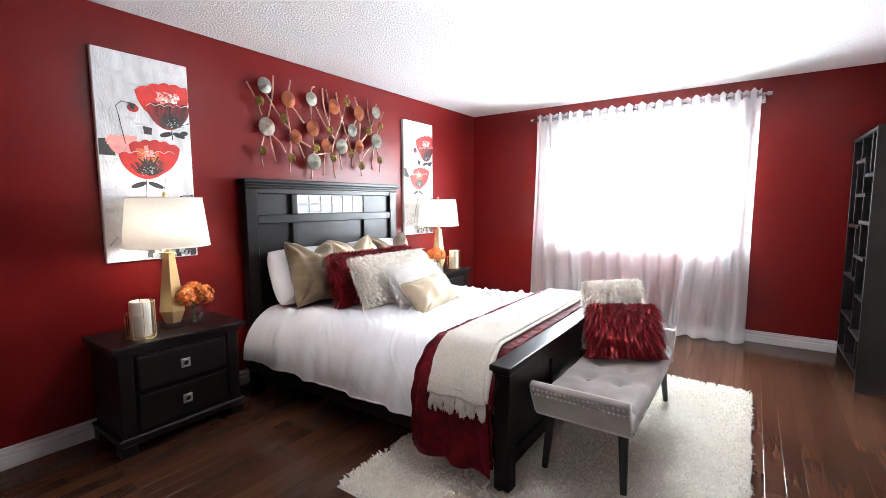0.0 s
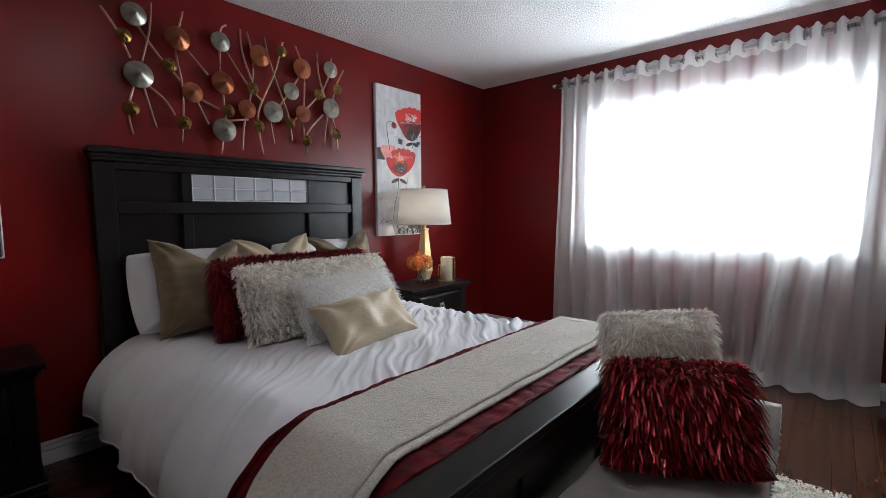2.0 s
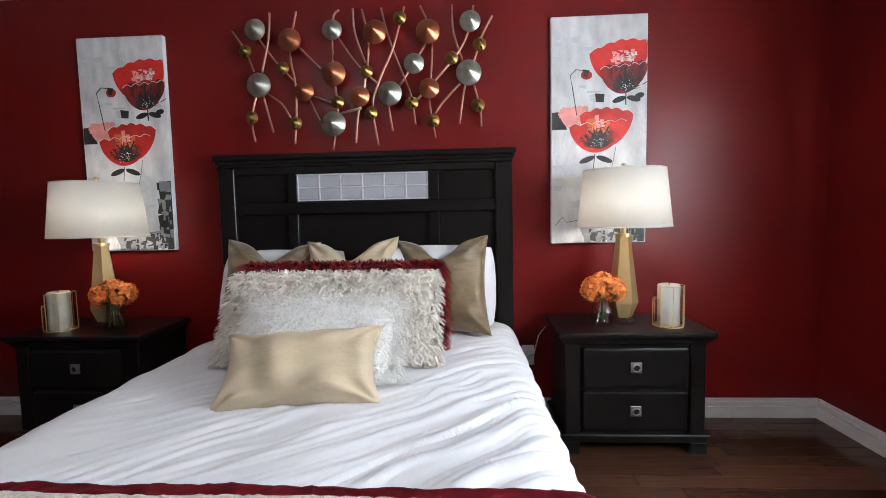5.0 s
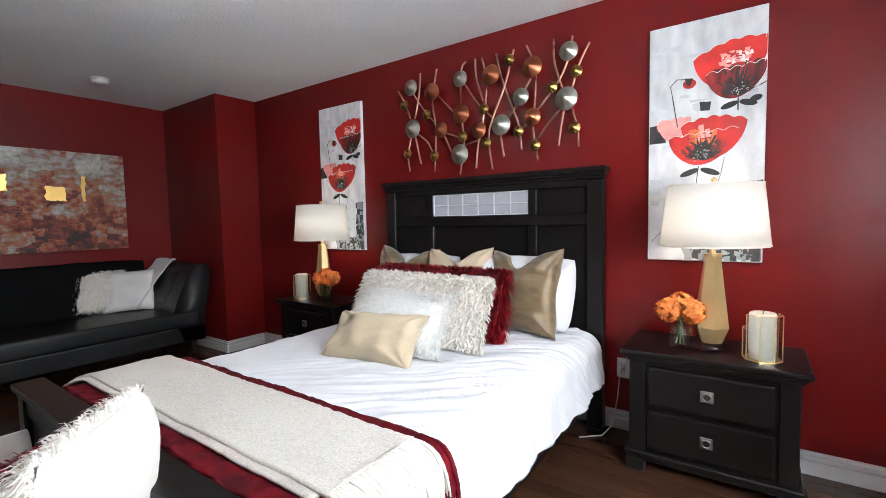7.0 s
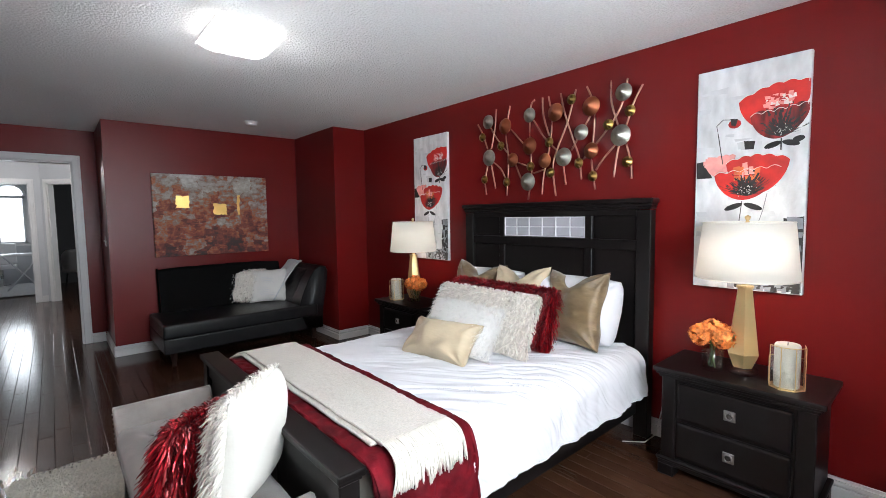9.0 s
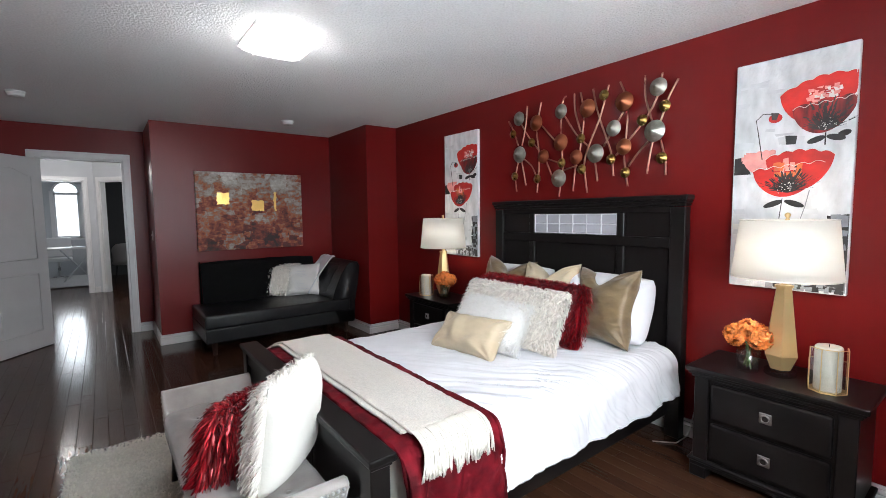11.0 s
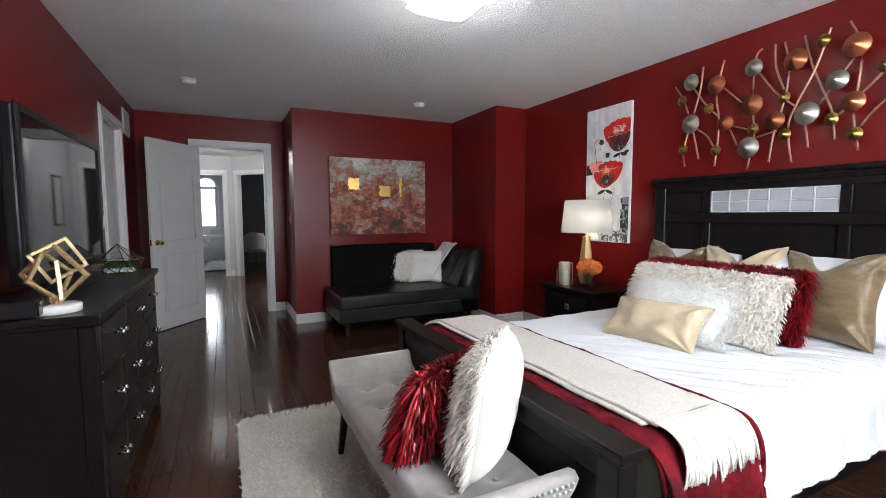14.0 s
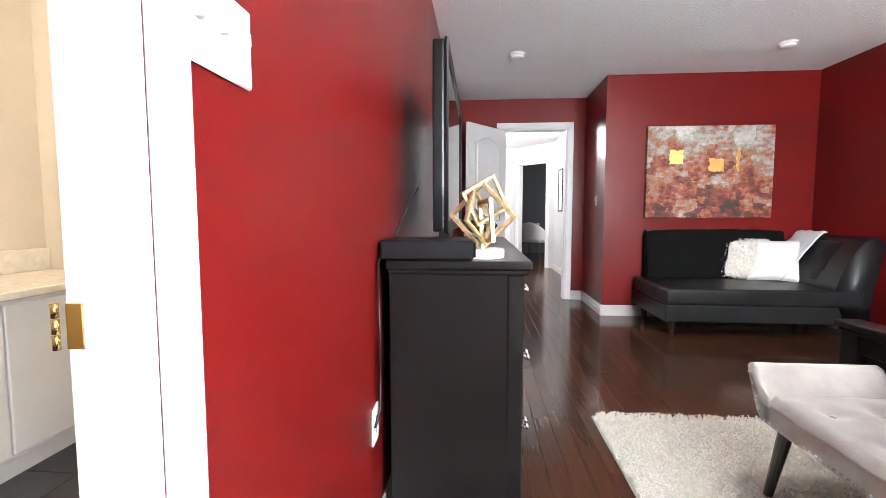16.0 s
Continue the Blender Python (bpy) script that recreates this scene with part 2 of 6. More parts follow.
def jamb_x(x0, x1, ya, yb, z):
    bm = B()
    box(bm, (x0 - 0.003, ya, 0), (x1 + 0.003, ya + 0.016, z), 0.002)
    box(bm, (x0 - 0.003, yb - 0.016, 0), (x1 + 0.003, yb, z), 0.002)
    box(bm, (x0 - 0.003, ya, z - 0.016), (x1 + 0.003, yb, z), 0.002)
    return bm


def jamb_y(y0, y1, xa, xb, z):
    bm = B()
    box(bm, (xa, y0 - 0.003, 0), (xa + 0.016, y1 + 0.003, z), 0.002)
    box(bm, (xb - 0.016, y0 - 0.003, 0), (xb, y1 + 0.003, z), 0.002)
    box(bm, (xa, y0 - 0.003, z - 0.016), (xb, y1 + 0.003, z), 0.002)
    return bm


solid("trim_bath", casing_x(XE, -1, *BATH, 0.057), WHITE, "white moulded casing round the bathroom doorway", "trim", "structure")
solid("trim_bath_jamb", jamb_x(XE, XE + TE, *BATH), WHITE, "white jamb of the bathroom doorway", "trim", "structure")
solid("trim_closet", casing_x(XE, -1, *CLOS), WHITE, "white moulded casing round the closet door", "trim", "structure")
solid("trim_closet_jamb", jamb_x(XE, XE + TE, *CLOS), WHITE, "white jamb of the closet door", "trim", "structure")
solid("trim_entry", casing_y(YD, 1, *DOOR), WHITE, "white moulded casing round the bedroom doorway", "trim", "structure")
solid("trim_entry_jamb", jamb_y(YD - T, YD, *DOOR), WHITE, "white jamb of the bedroom doorway", "trim", "structure")


def board(name, a, b, side, label="white moulded baseboard"):
    """Stepped baseboard from a to b in plan; side is the unit way it stands out from the wall."""
    bm = B()
    (ax, ay), (bx, by) = a, b
    for d, z0, z1 in ((0.019, 0, 0.066), (0.008, 0.066, 0.073), (0.015, 0.073, 0.093), (0.007, 0.093, 0.099), (0.01, 0.099, 0.11)):
        box(bm, (ax, ay, z0), (bx + side[0] * d, by + side[1] * d, z1), 0.002)
    return solid(name, bm, WHITE, label, "baseboard", "structure")


board("baseboard_west", (XW, -0.14), (XW, YN), (1, 0))
board("baseboard_north", (XW + 0.02, YN), (XE, YN), (0, -1))
board("baseboard_east_1", (XE, 2.2), (XE, BATH[0] - 0.058), (-1, 0))
board("baseboard_east_2", (XE, BATH[1] + 0.058), (XE, YN - 0.02), (-1, 0))
board("baseboard_east_3", (XE, CLOS[1] + 0.076), (XE, 2.2), (-1, 0))
board("baseboard_east_4", (XE, YD), (XE, CLOS[0] - 0.076), (-1, 0))
board("baseboard_south", (-2.58, YS), (-0.574, YS), (0, 1))
board("baseboard_return", (-0.59, YD), (-0.59, YS), (1, 0))
board("baseboard_entry", (-0.57, YD), (DOOR[0] - 0.076, YD), (0, 1))
board("baseboard_entry_2", (DOOR[1] + 0.076, YD), (XE - 0.02, YD), (0, 1))
board("baseboard_chase_1", (-2.6, YS + 0.02), (-2.6, -0.124), (1, 0))
board("baseboard_chase_2", (XW + 0.02, -0.14), (-2.6, -0.14), (0, 1))


def panel_door(name, w, h, m, label, knob=True):
    """A white hollow door with two raised panels, the upper one arched; hinge at the origin, leaf along +x."""
    ob = tagged(new(name), label, "door", kind="structure")
    ob.matrix_basis = m
    part("leaf", box(B(), (0, -0.018, 0.008), (w, 0.018, h), 0.003), WHITE, ob)
    for s in (-1, 1):
        for z0, z1, arch in ((0.2, 0.82, 0.0), (0.98, h - 0.2, 0.07)):
            a, b = 0.13, w - 0.13
            pts = [(a, z0), (b, z0), (b, z1)]
            if arch:
                pts += [(b - (b - a) * k / 12, z1 + arch * math.sin(math.pi * k / 12) ** 2) for k in range(1, 12)]
            pts.append((a, z1))
            bm = B()
            wire(bm, [(x, s * 0.019, z) for x, z in pts + pts[:2]], 0.0055, 6)
            part("panel_moulding", bm, WHITE, ob, smooth=True)
            bm = B()
            cx, cz = (a + b) / 2, (z0 + z1) / 2
            ins = [(cx + (x - cx) * 0.86, cz + (z - cz) * 0.92) for x, z in pts]
            f = bm.faces.new([bm.verts.new((x, s * 0.0185, z)) for x, z in ins])
            e = bmesh.ops.extrude_face_region(bm, geom=[f])
            bmesh.ops.translate(bm, verts=[v for v in e["geom"] if isinstance(v, bmesh.types.BMVert)], vec=(0, s * 0.006, 0))
            part("raised_panel", bm, WHITE, ob)
        if knob:
            bm = B()
            tube(bm, (w - 0.065, s * 0.018, 0.96), (w - 0.065, s * 0.026, 0.96), 0.03, 0.028, 16)
            tube(bm, (w - 0.065, s * 0.02, 0.96), (w - 0.065, s * 0.06, 0.96), 0.011, 0.011, 12)
            bmesh.ops.create_uvsphere(bm, u_segments=14, v_segments=10, radius=0.027, matrix=Matrix.Translation((w - 0.065, s * 0.066, 0.96)))
            part("door_knob", bm, BRASS, ob, "polished brass knob", True)
    if knob:
        part("latch_plate", box(B(), (w - 0.001, -0.011, 0.93), (w + 0.002, 0.011, 0.99), 0.002), BRASS, ob)
    return ob


BRASS = mat("polished_brass", (0.7, 0.47, 0.18), 0.22, 1.0, vary=0.1)
panel_door("door_1", 0.745, 2.06, pose(0.375, YD + 0.005, 0, 0, 0, 53), "white two-panel bedroom door standing open on brass knobs")
panel_door("door_2", 0.70, 2.06, pose(XE + TE - 0.02, CLOS[1] - 0.02, 0, 0, 0, -90), "white two-panel closet door set back in its jamb", False)
hinge = thing("door_hinge", "brass butt hinge screwed to the white jamb", "hinge")
part("leaf", box(B(), (XE + 0.058, BATH[0] + 0.0165, 0.915), (XE + TE + 0.001, BATH[0] + 0.019, 0.96), 0.001), BRASS, hinge)
bm = B()
for k in range(3):
    tube(bm, (XE + TE + 0.008, BATH[0] + 0.022, 0.915 + 0.0155 * k), (XE + TE + 0.008, BATH[0] + 0.022, 0.929 + 0.0155 * k), 0.0035)
part("knuckle", bm, BRASS, hinge, smooth=True)

# closet behind the far door
solid("wall_closet", box(B(), (XE + TE, CLOS[0] - 0.2, 0), (XE + TE + 0.1, CLOS[1] + 0.2, H)), GREYWALL, "plain wall behind the closet door", "wall", "structure")

# ---- window, blinds and outside ----
FRAME = mat("white_vinyl_frame", (0.8, 0.8, 0.8), 0.4, vary=0.03)
GLASS = thin_glass("window_glass", (0.98, 0.99, 0.99))
win = tagged(new("window_1"), "white three-part window with louvred shutters behind sheer curtains", "window", kind="structure")
xa, xb, za, zb = WIN
bm = B()
for d, k in ((0.014, 0.0), (0.024, 0.03)):
    for x0, x1, z0, z1 in ((xa - 0.09 + k, xa, za - 0.09 + k, zb + 0.09 - k), (xb, xb + 0.09 - k, za - 0.09 + k, zb + 0.09 - k), (xa - 0.09 + k, xb + 0.09 - k, zb, zb + 0.09 - k), (xa - 0.09 + k, xb + 0.09 - k, za - 0.09 + k, za)):
        box(bm, (x0, YN - d, z0), (x1, YN, z1), 0.003)
part("window_casing", bm, WHITE, win)
part("window_sill", box(B(), (xa - 0.1, YN - 0.05, za - 0.004), (xb + 0.1, YN + 0.1, za + 0.018), 0.005), WHITE, win)
pw = (xb - xa) / 3
for i in range(3):
    p0, p1 = xa + pw * i, xa + pw * (i + 1)
    bm = B()
    for x0, x1, z0, z1 in ((p0, p0 + 0.045, za, zb), (p1 - 0.045, p1, za, zb), (p0, p1, za, za + 0.05), (p0, p1, zb - 0.05, zb)):
        box(bm, (x0, YN + 0.02, z0), (x1, YN + 0.06, z1), 0.004)
    part("window_frame", bm, FRAME, win)
    pane = part("pane", box(B(), (p0 + 0.04, YN + 0.12, za + 0.04), (p1 - 0.04, YN + 0.126, zb - 0.04)), GLASS, win)
    pane.visible_shadow = False
    for k in range(15):
        z = za + 0.085 + k * 0.066
        part("slat", box(B(), (-pw / 2 + 0.047, -0.03, -0.004), (pw / 2 - 0.047, 0.03, 0.004), 0.003), FRAME, win, m=pose((p0 + p1) / 2, YN + 0.04, z, -14))
HAZE = glow("overcast_sky_backdrop", (0.9, 0.96, 1.0), 6.0)
HAZE2 = glow("overcast_sky_backdrop_far", (0.9, 0.96, 1.0), 3.0)
solid("backdrop", box(B(), (-9, 10.0, -3), (7, 10.05, 9)), HAZE, "bright overcast daylight outside the windows", "backdrop", "structure")

# ---- hall, office, far bedroom, bathroom ----
HY = -6.05
wall_x("wall_hall_west", -0.87, -0.75, -5.28, YD - T, [], GREYWALL, "light grey hallway wall")
wall_x("wall_hall_east", 2.0, 2.12, HY, YD - T, [], GREYWALL, "light grey hallway wall")
wall_y("wall_hall_north", YD - T - 0.02, YD - T, XE + TE, 2.0, [], GREYWALL, "light grey hallway wall")
wall_y("wall_hall_north_2", YD - T - 0.02, YD - T - 0.001, -0.75, 1.12, [(DOOR[0] - 0.001, DOOR[1] + 0.001, 0, DOOR[2] + 0.001)], GREYWALL, "light grey hallway side of the entry wall")
wall_y("wall_hall_south", HY - T, HY, -0.05, 2.12, [(0.11, 0.88, 0, 2.08)], GREYWALL, "light grey hallway wall with the office doorway")
solid("trim_office", casing_y(HY, 1, 0.11, 0.88, 2.08), WHITE, "white casing round the office doorway", "trim", "structure")
solid("trim_office_jamb", jamb_y(HY - T, HY, 0.11, 0.88, 2.08), WHITE, "white jamb of the office doorway", "trim", "structure")
ANG = math.degrees(math.atan2(0.75, -0.70))
LEN = math.hypot(0.75, 0.70)
am = pose(-0.05, HY, 0, 0, 0, ANG)
wall_y("wall_hall_angled", 0, 0.1, 0, LEN, [(0.13, 0.85, 0, 2.08)], GREYWALL, "light grey angled hallway wall with a doorway", am)
tr = solid("trim_angled", casing_y(0, -1, 0.13, 0.85, 2.08), WHITE, "white casing round the angled doorway", "trim", "structure")
tr.matrix_basis = am
tr = solid("trim_angled_jamb", jamb_y(0, 0.1, 0.13, 0.85, 2.08), WHITE, "white jamb of the angled doorway", "trim", "structure")
tr.matrix_basis = am
board("baseboard_hall", (-0.75, -5.2), (-0.75, YD - T - 0.02), (1, 0))
board("baseboard_hall_2", (-0.05, HY), (0.03, HY), (0, 1))
solid("ceiling_hall", box(B(), (-3.4, -10.0, H), (3.2, YD - T, H + 0.1)), CEIL, "white hallway and office ceiling", "ceiling", "structure")
solid("floor_hall", box(B(), (-3.4, -10.0, -0.12), (3.2, YD - T / 2, -0.012)), JOINT, "dark subfloor under hallway planks", "floor", "structure")
OW = (0.28, 0.76, 0.92, 1.98)
wall_y("wall_office_south", -9.72, -9.6, -0.15, 3.2, [OW[:2] + (OW[2], 2.28)], GREYWALL, "light grey office wall with an arched window")
wall_x("wall_office_east", 3.0, 3.12, -9.6, HY - T, [], GREYWALL, "light grey office wall")
wall_x("wall_office_west", -0.15, -0.05, -9.6, HY - T, [], GREYWALL, "light grey office wall")
# far bedroom walls, coloured dark to stand in for an unlit room
wall_y("wall_far_south", -9.0, -8.9, -3.3, -0.171, [], DARKROOM, "far bedroom wall, the room's dimness put into its dark colour")
wall_x("wall_far_west", -3.3, -3.2, -8.9, -2.2, [], DARKROOM, "far bedroom wall, the room's dimness put into its dark colour")
wall_x("wall_far_east", -0.17, -0.151, -8.9, HY - 0.12, [], DARKROOM, "far bedroom wall, the room's dimness put into its dark colour")
wall_y("wall_far_north", -5.3, -5.2, -3.2, -0.87, [], DARKROOM, "far bedroom wall, the room's dimness put into its dark colour")
win2 = tagged(new("window_2"), "white arched window in the office, bright with daylight", "window", kind="structure")
bm = B()
for x0, x1, z0, z1 in ((OW[0], OW[0] + 0.04, OW[2], 2.05), (OW[1] - 0.04, OW[1], OW[2], 2.05), (OW[0], OW[1], OW[2], OW[2] + 0.05), (OW[0], OW[1], 1.96, 2.02)):
    box(bm, (x0, -9.66, z0), (x1, -9.62, z1), 0.003)
part("window_frame", bm, FRAME, win2)
bm = B()
wire(bm, [(0.52 + 0.25 * math.cos(math.pi * k / 14), -9.6, 2.02 + 0.25 * math.sin(math.pi * k / 14)) for k in range(15)], 0.03, 6)
part("arch_trim", bm, FRAME, win2)
bm = B()
arc = [(0.52 + 0.25 * math.cos(math.pi * k / 14), 2.02 + 0.25 * math.sin(math.pi * k / 14)) for k in range(15)]
for (a0, b0), (a1, b1) in zip(arc, arc[1:]):
    bm.faces.new([bm.verts.new(p) for p in ((a0, -9.61, b0), (a1, -9.61, b1), (a1, -9.61, 2.29), (a0, -9.61, 2.29))])
part("arch_spandrel", bm, GREYWALL, win2)
part("window_sill", box(B(), (OW[0] - 0.08, -9.64, OW[2] - 0.05), (OW[1] + 0.08, -9.54, OW[2]), 0.004), WHITE, win2)
bm = B()
for x0, x1 in ((OW[0] - 0.07, OW[0]), (OW[1], OW[1] + 0.07)):
    box(bm, (x0, -9.6, OW[2]), (x1, -9.585, 2.05), 0.003)
part("window_casing", bm, WHITE, win2)
solid("backdrop_2", box(B(), (-6, -14.0, -3), (7, -13.95, 6)), HAZE2, "bright overcast daylight outside the office window", "backdrop", "structure")
# bathroom shell
wall_x("wall_bath_east", 3.0, 3.12, 1.2, 4.4, [], BEIGE, "beige bathroom wall")
wall_y("wall_bath_south", 1.2, 1.3, XE + TE, 3.0, [], BEIGE, "beige bathroom wall")
wall_y("wall_bath_north", 4.3, 4.4, XE + TE, 3.0, [], BEIGE, "beige bathroom wall")
wall_x("wall_bath_west", XE + TE, XE + TE + 0.012, 1.3, 4.3, [(BATH[0], BATH[1], 0, BATH[2])], BEIGE, "beige bathroom side of the bedroom wall")
# ---- soft goods: shared makers ----
DUVET = mat("white_cotton", (0.72, 0.72, 0.75), 0.85, vary=0.03, scale=8, bump=0.12, bscale=12, sheen=0.2, spec=0.2)
BURG = mat("burgundy_quilted_satin", (0.085, 0.0026, 0.0062), 0.7, vary=0.5, scale=14, bump=0.5, bscale=30, spec=0.1)
THROW = mat("oatmeal_chenille", (0.62, 0.57, 0.5), 0.95, vary=0.16, scale=140, bump=0.7, bscale=220, sheen=0.4, spec=0.1)
VELVET = mat("gold_velvet", (0.15, 0.098, 0.045), 0.48, 0.08, vary=0.3, scale=9, bump=0.5, bscale=16, sheen=0.3, bdist=0.02, stretch=(1, 0.5, 1.8))
CHAMP = mat("champagne_velvet", (0.49, 0.395, 0.265), 0.5, 0.0, vary=0.09, scale=14, bump=0.4, bscale=60, sheen=0.2, bdist=0.006, stretch=(1, 0.6, 1.6))
def let_through(m, share):
    """Mix light passing through into a material, for thin fibres."""
    n, l = m.node_tree.nodes, m.node_tree.links
    p, tl, mx = n["Principled BSDF"], n.new("ShaderNodeBsdfTranslucent"), n.new("ShaderNodeMixShader")
    l.new(p.inputs["Base Color"].links[0].from_socket, tl.inputs[0])
    mx.inputs[0].default_value = share
    l.new(p.outputs[0], mx.inputs[1])
    l.new(tl.outputs[0], mx.inputs[2])
    l.new(mx.outputs[0], n["Material Output"].inputs[0])
    return m


SHAGW = mat("ivory_ribbon_shag", (0.93, 0.89, 0.83), 0.42, vary=0.05, island=0.16, scale=40)
let_through(SHAGW, 0.3)
FURW = mat("white_faux_fur", (0.99, 0.98, 0.96), 0.9, vary=0.015, island=0.03, scale=40)
let_through(FURW, 0.22)
FURBASE = mat("white_plush_backing", (0.96, 0.95, 0.93), 0.95, vary=0.03, scale=60, bump=0.6, bscale=120)
RIBBASE = mat("ivory_woven_backing", (0.82, 0.78, 0.72), 0.95, vary=0.08, scale=60, bump=0.5, bscale=120)
REDBASE = mat("dark_red_woven_backing", (0.1, 0.004, 0.008), 0.85, vary=0.2, scale=60, bump=0.5, bscale=120)
TINSEL = mat("red_tinsel", (0.25, 0.006, 0.012), 0.32, 0.45, vary=0.2, island=0.7, scale=30)
IVORY = mat("ivory_cotton", (0.74, 0.72, 0.66), 0.85, vary=0.04, bump=0.35, bscale=9, bdist=0.03)


FRINGE = mat("cream_cotton_fringe", (0.66, 0.62, 0.55), 0.9, vary=0.08)


def cushion(w, h, t, pinch=0.07, n=26, wrinkle=0.006, seed=0.0, chop=0.0, soft=0.0, flat=4):
    """A stuffed cushion: width along y, height along z from 0, thickness along x, with peaked corners."""
    bm = B()

    def side(s):
        def fn(u, v):
            a, b = 2 * u - 1, 2 * v - 1
            y = a * w / 2 * (1 - pinch * (1 - b * b) * a * a)
            z = h / 2 + b * h / 2 * (1 - pinch * (1 - a * a) * b * b)
            z -= chop * math.exp(-(a / 0.36) ** 2) * max(0.0, b) ** 2
            y *= 1 - soft * b * b * abs(a) ** 3
            z = h / 2 + (z - h / 2) * (1 - soft * a * a * abs(b) ** 3)
            k = max(0.0, (1 - abs(a) ** flat) * (1 - abs(b) ** flat)) ** (0.55 if flat > 2.5 else 0.75)
            ra, rb = 1 - abs(a), 1 - abs(b)
            crease = math.sin((math.atan2(rb + 0.01, ra + 0.01)) * 9 + seed) * math.exp(-3.2 * math.hypot(ra, rb))
            x = s * (t / 2 * k + wrinkle * k * (noise.noise(Vector((y * 9 + seed, z * 9, s * 3 + seed))) + 1.3 * crease))
            return (x, y, z)
        return fn
    sheet(bm, side(1), n, n)
    sheet(bm, side(-1), n, n)
    bmesh.ops.remove_doubles(bm, verts=bm.verts, dist=0.0008)
    return bm


def strands(w, h, t, count, length, width, droop, spread, rng, sides=(1,), segs=2, edge=0.25):
    """Loose ribbons that grow from a cushion's faces, w by h by t, and hang."""
    bm = B()
    for _ in range(count):
        s = rng.choice(sides)
        if rng.random() < edge:
            a, b = rng.choice(((rng.uniform(-1, 1), rng.choice((-1, 1))), (rng.choice((-1, 1)), rng.uniform(-1, 1))))
        else:
            a, b = rng.uniform(-1, 1), rng.uniform(-1, 1)
        k = max(0.0, (1 - a ** 4) * (1 - b ** 4)) ** 0.55
        p = Vector((s * t / 2 * k * 0.97, a * w / 2 * 0.97, h / 2 + b * h / 2 * 0.97))
        d = Vector((s * (0.5 + 0.5 * k), a * 0.6 * (1 - k) + rng.gauss(0, spread), b * 0.6 * (1 - k) + rng.gauss(0, spread))).normalized()
        ln = length * rng.uniform(0.6, 1.15)
        sideways = d.cross(Vector((rng.gauss(0, 1), rng.gauss(0, 1), rng.gauss(0, 1)))).normalized() * width / 2
        prev = None
        for i in range(segs + 1):
            f = i / segs
            q = p + d * ln * f * (1 - 0.25 * f) + Vector((0, 0, -droop * ln * f * f))
            if q.z < 0.004:
                q.z = 0.004
            wd = sideways * (1 - 0.5 * f)
            cur = (bm.verts.new(q - wd), bm.verts.new(q + wd))
            if prev:
                bm.faces.new((prev[0], prev[1], cur[1], cur[0]))
            prev = cur
    return bm


def pillow(label, w, h, t, material, m, group="", category="pillow", seam=True, side=None, **kw):
    ob = thing("pillow", label, category, m, group)
    cover = part("cover", cushion(w, h, t, **kw), material, ob, smooth=True)
    if side:
        cover.data.materials.append(side)
        for p in cover.data.polygons:
            p.material_index = int(p.center.y > w * 0.34)
    if seam:
        bm = B()
        pts = []
        for k in range(64):
            f = k / 16
            e, r = int(f) % 4, 2 * (f - int(f)) - 1
            a, b = ((r, -1), (1, r), (-r, 1), (-1, -r))[e]
            pts.append((0, a * w / 2 * (1 - 0.07 * (1 - b * b) * a * a), h / 2 + b * h / 2 * (1 - 0.07 * (1 - a * a) * b * b)))
        wire(bm, pts + pts[:1], 0.0035, 5)
        part("piping", bm, material, ob, smooth=True)
    return ob


# ---- bed ----
HBF = -2.895
bed = thing("bed", "espresso wooden panel bed with a tall headboard and silver tile inset", "bed")
hb = part("headboard", B(), ESPRESSO, bed)
hb.data = mesh_of("headboard", (lambda bm: (box(bm, (-2.955, 1.70, 0.25), (-2.925, 3.26, 1.44)), bm)[1])(B()), ESPRESSO)
for y0, y1 in ((1.675, 1.765), (3.195, 3.285)):
    part("post", box(B(), (-2.965, y0, 0), (HBF, y1, 1.44), 0.004), ESPRESSO, hb)
for nm, z0, z1 in (("top_rail", 1.405, 1.445), ("mid_rail", 1.185, 1.25), ("bottom_rail", 0.35, 0.5)):
    part(nm, box(B(), (-2.95, 1.765, z0), (HBF - 0.004, 3.195, z1), 0.004), ESPRESSO, hb)
for y in (2.06, 2.835):
    part("stile", box(B(), (-2.95, y, 0.5), (HBF - 0.005, y + 0.055, 1.185), 0.004), ESPRESSO, hb)
    part("stile", box(B(), (-2.95, y, 1.25), (HBF - 0.005, y + 0.055, 1.405), 0.004), ESPRESSO, hb)
bm = B()
box(bm, (-2.97, 1.672, 1.445), (HBF + 0.006, 3.288, 1.462), 0.004)
box(bm, (-2.97, 1.664, 1.462), (HBF + 0.014, 3.296, 1.482), 0.006)
box(bm, (-2.97, 1.655, 1.482), (HBF + 0.026, 3.305, 1.512), 0.006)
part("cap_moulding", bm, ESPRESSO, hb)
MIRROR = mat("frosted_silver_tile", (0.42, 0.42, 0.46), 0.34, 0.0, vary=0.05, bump=0.05, bscale=20)
GRID = mat("white_muntin", (0.7, 0.7, 0.72), 0.4, vary=0.03)
for i in range(6):
    for j in range(2):
        part("mirror_tile", box(B(), (-2.925, 2.118 + i * 0.1195, 1.262 + j * 0.07), (-2.912, 2.232 + i * 0.1195, 1.326 + j * 0.07), 0.004), MIRROR, hb, "small frosted silver tile" if i + j == 0 else "")
bm = B()
for i in range(7):
    box(bm, (-2.925, 2.112 + i * 0.1195, 1.256), (-2.906, 2.121 + i * 0.1195, 1.40), 0.002)
for z in (1.2585, 1.329, 1.399):
    box(bm, (-2.925, 2.112, z - 0.0035), (-2.9065, 2.838, z + 0.0035), 0.002)
